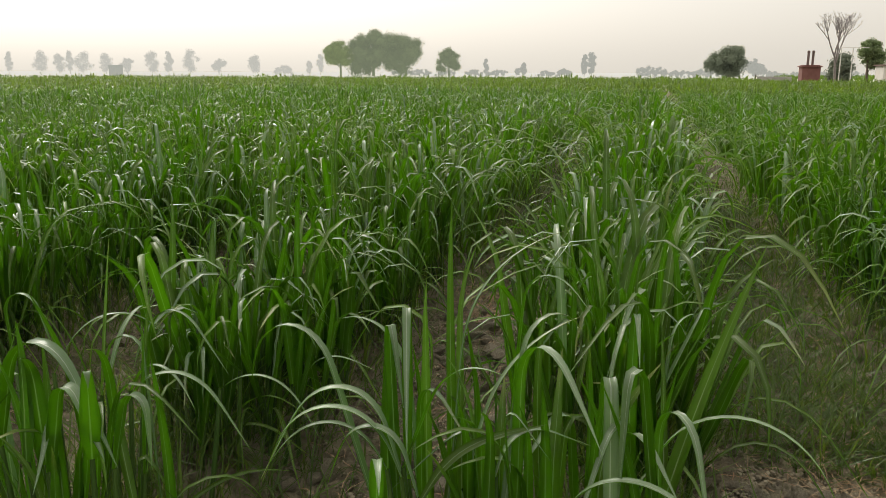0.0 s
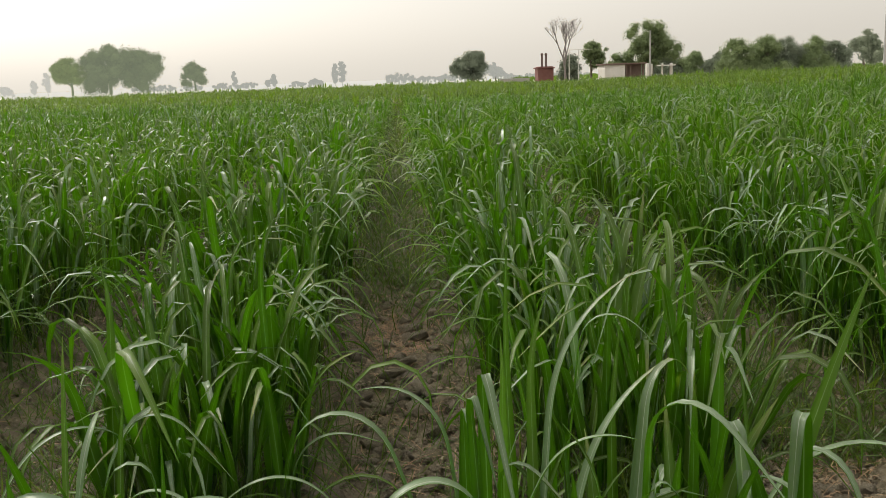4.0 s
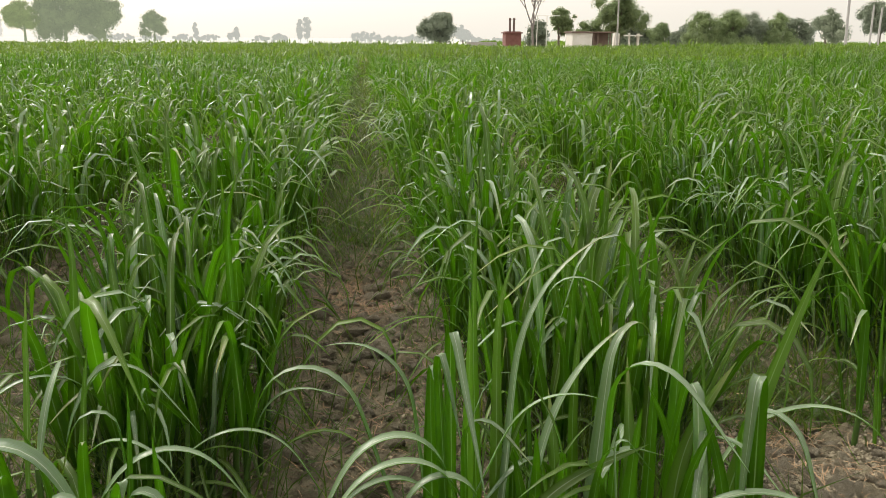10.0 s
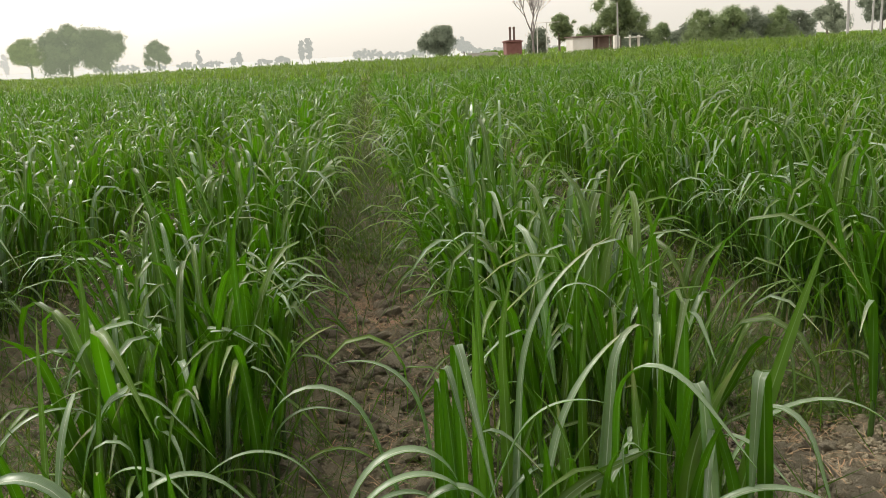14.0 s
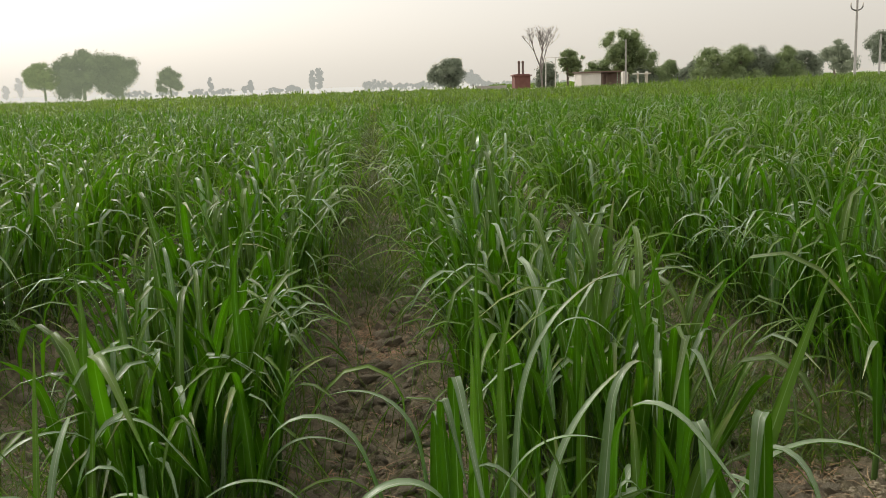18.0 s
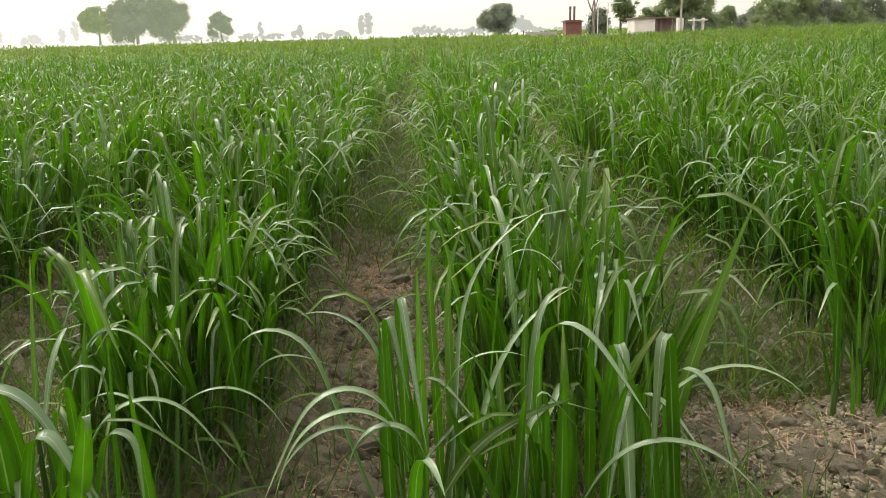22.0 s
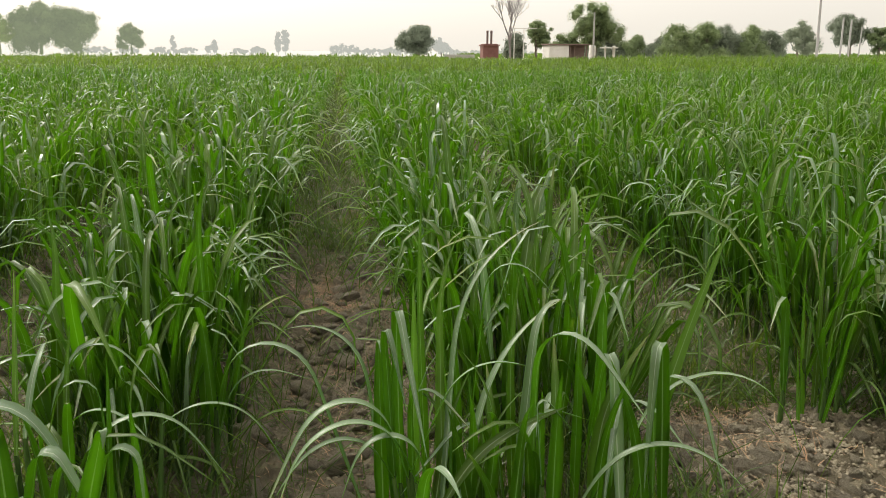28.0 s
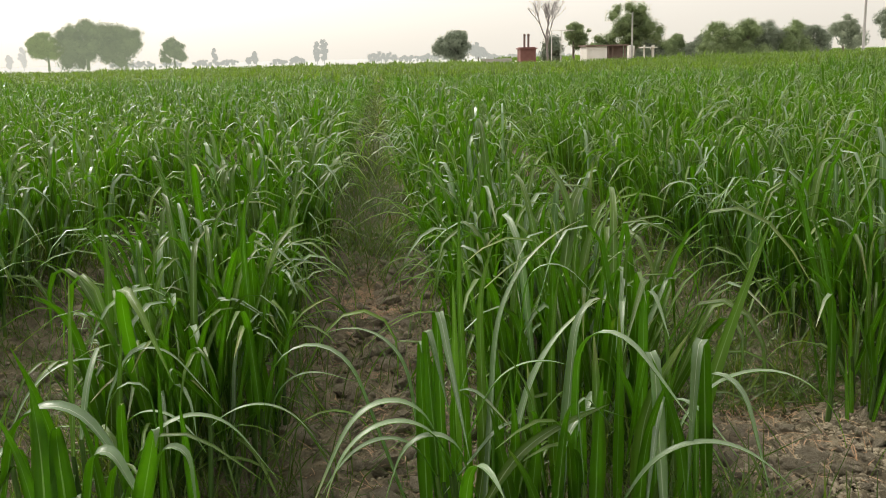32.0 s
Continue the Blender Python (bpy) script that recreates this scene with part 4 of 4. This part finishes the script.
def bare_tree(x, y, h):
    r = np.random.default_rng(19)
    ob = thing("bare_tree", x, y, 0.0, "leafless grey tree with forked twigs", "tree")
    groups = {"trunk": [], "crown": []}

    def grow(p, d, length, rad, depth):
        t = np.linspace(0, 1, 5)[:, None]
        side = np.array([r.normal(0, 0.12), r.normal(0, 0.12), 0.1]) * length
        pts = p + d * length * t + side * t * t
        groups["trunk" if depth == 0 else "crown"].append((pts, rad * (1 - 0.4 * t[:, 0])))
        if depth > 5:
            return
        for _ in range(4 if depth == 0 else 2 if depth == 3 else 3):
            nd = d + r.normal(0, 0.36 if depth < 2 else 0.5, 3) * np.array([1, 1, 0.45])
            nd[2] = abs(nd[2]) + 0.25
            grow(pts[-1] if r.uniform() < 0.7 else pts[3], nd / np.linalg.norm(nd), length * r.uniform(0.55, 0.75), rad * 0.6, depth + 1)

    grow(np.array([0.0, 0, -0.1]), np.array([-0.02, 0, 1.0]), h * 0.40, 0.17, 0)
    for n, tubes in groups.items():
        part(n, tubes_mesh(n, tubes, M_GREYBARK, 5), ob)
    return ob


bare_tree(23.9, 99, 7.3)


def solid(name, parent, mat, *boxes, bevel=0.0, label=""):
    bm = bmesh.new()
    for b in boxes:
        box(bm, *b, bevel=bevel)
    return part(name, from_bm(name, bm, mat), parent, label)


def rod(name, parent, mat, pts, r0, r1=None, sides=8, label=""):
    pts = np.asarray(pts, float)
    if len(pts) == 2:
        pts = np.linspace(pts[0], pts[1], 4)
    return part(name, tubes_mesh(name, [(pts, np.linspace(r0, r0 if r1 is None else r1, len(pts)))], mat, sides), parent, label)


# red pump house with two stacks
pump = thing("pump_house", 20.3, 95, 0, "small red brick pump house with two pipe stacks", "building")
solid("wall", pump, M_BRICK, (0, 0, 1.0, 1.85, 1.85, 2.0), bevel=0.02)
solid("cornice", pump, M_BRICK, (0, 0, 2.03, 2.15, 2.15, 0.14), bevel=0.02)
solid("roof", pump, M_BRICK, (0, 0, 2.14, 1.7, 1.7, 0.1), bevel=0.02)
for sx in (-0.26, 0.22):
    pipe = rod("exhaust_pipe", pump, M_RUST, [(sx, 0, 2.1), (sx, 0, 3.72)], 0.13)
    rod("collar", pipe, M_RUST, [(sx, 0, 3.5), (sx, 0, 3.6)], 0.17)

# pipe frame
frm = thing("post_frame", 23.15, 92, 0, "white pipe goalpost frame in the field", "frame")
for sx in (-0.58, 0.55):
    rod("post", frm, M_WHITE, [(sx, 0, -0.2), (sx, 0, 3.9)], 0.05)
rod("crossbar", frm, M_WHITE, [(-0.75, 0, 3.92), (2.2, 0.5, 3.95)], 0.035)

# low white building
bld = thing("farm_building", 30.6, 98, 0, "low whitewashed farm building with a red veranda", "building")
solid("wall", bld, M_WHITE, (-1.2, 0, 1.05, 2.5, 3.0, 2.1), bevel=0.02)
solid("veranda_wall", bld, M_SHADE, (1.25, 0.6, 1.05, 2.4, 1.8, 2.1), bevel=0.02, label="red-brown veranda wall")
solid("roof", bld, M_SHADE, (0, 0, 2.19, 5.3, 3.5, 0.16), bevel=0.02)
for sx in (0.25, 0.8, 2.35):
    solid("veranda_post", bld, M_SHADE, (sx, -1.3, 1.05, 0.16, 0.16, 2.1))

# open white shelter
shl = thing("shelter", 36.2, 100, 0, "open white shelter of posts and a flat slab", "shelter")
for sx in (-1.45, -1.0, 0.4, 1.55):
    solid("post", shl, M_WHITE, (sx, 0, 1.05, 0.3 if abs(sx) > 1.2 else 0.16, 0.3, 2.1))
solid("roof", shl, M_WHITE, (0.9, 0, 1.85, 1.9, 1.6, 0.14))
solid("side_wall", shl, M_WHITE, (-1.3, 0.4, 1.1, 0.5, 0.7, 2.2))

low = thing("boundary_wall", 17.6, 100, 0, "low grey boundary wall behind the crop", "wall")
solid("wall", low, M_CONC, (0, 0, 0.45, 3.8, 0.25, 0.95), bevel=0.02)

# walls and roof glow pale in place of haze
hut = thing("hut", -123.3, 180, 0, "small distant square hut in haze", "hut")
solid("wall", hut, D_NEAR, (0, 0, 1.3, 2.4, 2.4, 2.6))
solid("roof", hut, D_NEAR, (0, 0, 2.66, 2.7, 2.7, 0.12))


def power_pole(x, y, h, r, label, arm=True, lean=0.0, size=1.0):
    ob = thing("power_pole", x, y, 0, label, "power pole", "power poles")
    rod("pole", ob, M_CONC, [(0, 0, -0.3), (lean, 0, h)], r, r * 0.7)
    if arm:
        for sx in (-1, 1):     # the two arms sweep up to their ends
            bar = rod("crossarm", ob, M_IRON, [(lean + sx * q * size, 0, h + z * size) for q, z in ((0, -0.78), (0.2, -0.76), (0.4, -0.66), (0.5, -0.48))], 0.05 * size)
            rod("insulator", bar, M_CERAMIC, [(lean + sx * 0.5 * size, 0, h - 0.5 * size), (lean + sx * 0.5 * size, 0, h - 0.22 * size)], 0.05 * size, 0.035 * size)
        rod("top_pin", ob, M_IRON, [(lean, 0, h), (lean, 0, h + 0.3 * size)], 0.03 * size)
    return ob


power_pole(32.2, 92, 5.8, 0.13, "pale concrete pole in front of a tree", arm=False, lean=-0.1)
power_pole(69.3, 104.4, 10.75, 0.2, "grey concrete power pole with upswept crossarms", lean=-0.42, size=1.75)
power_pole(73.3, 105, 6.2, 0.16, "pale concrete pole, one of a pair", arm=False, lean=-0.12)
power_pole(74.5, 105, 5.9, 0.17, "pale concrete pole leaning beside its pair", arm=False, lean=-0.02)
power_pole(81.3, 112, 5.2, 0.12, "thin pole before tall trees", arm=False)


# ---------------------------------------------------------------- furrow litter: weeds, straw, crumbs, clods
def furrow_places(r, n, y0, y1, ks, spread, power=1.0):
    k = r.choice(ks, n)
    y = y0 + (y1 - y0) * r.uniform(0, 1, n) ** power
    x = FURROW + PITCH * k + row_bend(y) + r.normal(0, spread, n)
    return x, y


def lying(r, x, y, length, width, rise, mat, name, label, category, nseg=3, lift=0.004):
    n = len(x)
    p = dict(base=np.stack([x, y, ground_z(x, y) + lift], -1), az=r.uniform(0, 2 * np.pi, n), a0=np.radians(r.uniform(*rise, n)),
             bend=np.radians(r.uniform(5, 60, n)), sb=r.uniform(0.3, 0.7, n), wb=np.full(n, 0.8), length=r.uniform(*length, n), width=r.uniform(*width, n),
             twist=r.normal(0, 0.6, n), sway=r.normal(0, 0.7, n))
    v, f, uv = blades(p, nseg, 2)
    return tagged(new(name, mesh_np(name, v, f, mat, uv)), label, category, kind="stuff")


def off_mound(x, y):
    """Whether a place lies off the bare heap of earth."""
    return np.hypot((x - 1.1) / 1.35, y - 2.25) > 0.43


r = np.random.default_rng(41)
x1, y1 = furrow_places(r, 14000, 1.3, 12.0, [-2, -1, 1, 2], 0.36, 1.5)
x2, y2 = furrow_places(r, 10000, 1.6, 14.0, [0], 0.34, 1.3)
wx, wy = np.concatenate([x1, x2]), np.concatenate([y1, y2])
clear = off_mound(wx, wy) & ~((np.abs(wx - FURROW) < 0.13) & (wy < 6) & (r.uniform(0, 1, len(wx)) < 0.45))
lying(r, wx[clear], wy[clear], (0.03, 0.11), (0.003, 0.007), (5, 50), M_WEED, "weed_grass", "thin green weed grass between the cane rows", "grass", nseg=2)
x4, y4 = furrow_places(r, 21000, 2.75, 9.0, [1, 1, 1, -1, 2, -2], 0.30, 1.5)
x5, y5 = furrow_places(r, 5000, 4.9, 15.0, [0], 0.26, 1.2)
x7, y7 = furrow_places(r, 16000, 5.5, 45.0, [0, 0, -1, 1], 0.33, 1.6)
p7 = (y7 > 14)
lying(r, x7[p7], y7[p7], (0.10, 0.32), (0.015, 0.03), (15, 75), M_WEED, "far_furrow_weeds", "green weeds closing a furrow farther off", "grass", nseg=2)
lying(r, x7[~p7], y7[~p7], (0.06, 0.26), (0.005, 0.012), (15, 75), M_WEED, "furrow_grass", "green grass growing in the furrows", "grass")
x6, y6 = r.normal(1.72, 0.2, 1500), r.normal(2.05, 0.25, 1500)
x4, y4 = np.concatenate([x4, x5, x6]), np.concatenate([y4, y5, y6])
y4 = y4 + r.normal(0, 0.16, len(y4))
free = off_mound(x4, y4)
x4, y4 = x4[free], y4[free]
lying(r, x4, y4, (0.05, 0.20), (0.0032, 0.0075), (12, 68), M_WEED, "furrow_weeds", "tangled grey-green weeds filling a furrow", "grass")
x3, y3 = furrow_places(r, 42000, 1.3, 10.0, [-2.5, -1.5, -0.5, 0.5, 1.5, 2.5], 0.25, 1.3)
keep = in_view(x3, y3, 0.3) & off_mound(x3, y3)
lying(r, x3[keep], y3[keep], (0.12, 0.4), (0.004, 0.009), (35, 88), M_WEED, "cane_undergrowth", "low dark green shoots at the foot of the cane rows", "grass", nseg=2)

x1, y1 = furrow_places(r, 3600, 1.2, 9.0, [-1, 0, 0, 1], 0.22, 1.4)
x2 = np.concatenate([r.normal(FURROW, 0.13, 950), r.normal(1.12, 0.16, 260), r.normal(0.95, 0.2, 160), r.normal(FURROW, 0.14, 200)])
y2 = np.concatenate([r.normal(4.45, 0.26, 950), r.normal(2.85, 0.22, 260), r.normal(2.3, 0.2, 160), r.normal(6.2, 0.4, 200)])
lying(r, np.concatenate([x1, x2]), np.concatenate([y1, y2]), (0.03, 0.16), (0.0015, 0.0042), (-4, 28), M_STRAW, "straw_litter", "dry tan straw scattered along the furrows", "straw", lift=0.012)

# crumbs of earth, too many to count
x1, y1 = furrow_places(r, 8500, 1.1, 6.5, [-1, 0, 0, 1], 0.24, 1.5)
x2, y2 = r.normal(1.05, 0.3, 6000), r.normal(2.2, 0.3, 6000)
cx, cy = np.concatenate([x1, x2]), np.concatenate([y1, y2])
oct_v = np.array([(1, 0, 0), (-1, 0, 0), (0, 1, 0), (0, -1, 0), (0, 0, 1), (0, 0, -1)], float)
oct_f = np.array([(0, 2, 4), (2, 1, 4), (1, 3, 4), (3, 0, 4), (2, 0, 5), (1, 2, 5), (3, 1, 5), (0, 3, 5)])
cs = (0.004 + 0.011 * r.uniform(0, 1, (len(cx), 1, 1)) ** 2.2) * r.uniform(0.7, 1.25, (len(cx), 6, 3)) * [1, 1, 0.7]
ang = r.uniform(0, np.pi, len(cx))
rot = oct_v[None] * cs
rot = np.stack([rot[..., 0] * np.cos(ang)[:, None] - rot[..., 1] * np.sin(ang)[:, None], rot[..., 0] * np.sin(ang)[:, None] + rot[..., 1] * np.cos(ang)[:, None], rot[..., 2]], -1)
cv = rot + np.stack([cx, cy, ground_z(cx, cy) + 0.004], -1)[:, None]
cf = (oct_f[None] + (np.arange(len(cx)) * 6)[:, None, None]).reshape(-1, 3)
crumbs = new("soil_crumbs", mesh_np("soil_crumbs", cv, cf, M_CLOD))
tagged(crumbs, "loose crumbs of dry brown earth", "soil", kind="stuff")

# clods that can be told apart
CLODS = []
for c in range(10):
    bm = bmesh.new()
    q = np.random.default_rng(300 + c)
    for _ in range(26):
        d = q.normal(0, 1, 3)
        d /= np.abs(d).max() ** 0.3 * np.linalg.norm(d) ** 0.7
        k = q.uniform(0.78, 1.08)
        bm.verts.new((d[0] * k, d[1] * k * 0.9, d[2] * k * 0.72))
    hull = bmesh.ops.convex_hull(bm, input=bm.verts)
    bmesh.ops.delete(bm, geom=[g for g in hull["geom_interior"] if isinstance(g, bmesh.types.BMVert)], context="VERTS")
    CLODS.append(from_bm("clod", bm, M_CLOD, smooth=c % 4 == 0))
r = np.random.default_rng(43)
x1, y1 = furrow_places(r, 900, 1.9, 6.5, [-1, 0, 0, 0, 1], 0.19, 1.4)
x2, y2 = r.normal(1.05, 0.26, 420), r.normal(2.2, 0.26, 420)
for x, y in zip(np.concatenate([x1, x2]), np.concatenate([y1, y2])):
    sz = (0.006 + 0.026 * r.uniform() ** 3.0) * (1.1 if x > 0.5 else 1.75)
    part("clod", CLODS[r.integers(10)], ground, m=pose(float(x), float(y), float(ground_z(x, y)) + sz * 0.4, r.normal(0, 20), r.normal(0, 20), r.uniform(0, 360))
         @ Matrix.Diagonal((sz * r.uniform(0.9, 1.7), sz, sz * r.uniform(0.6, 1.0), 1)))
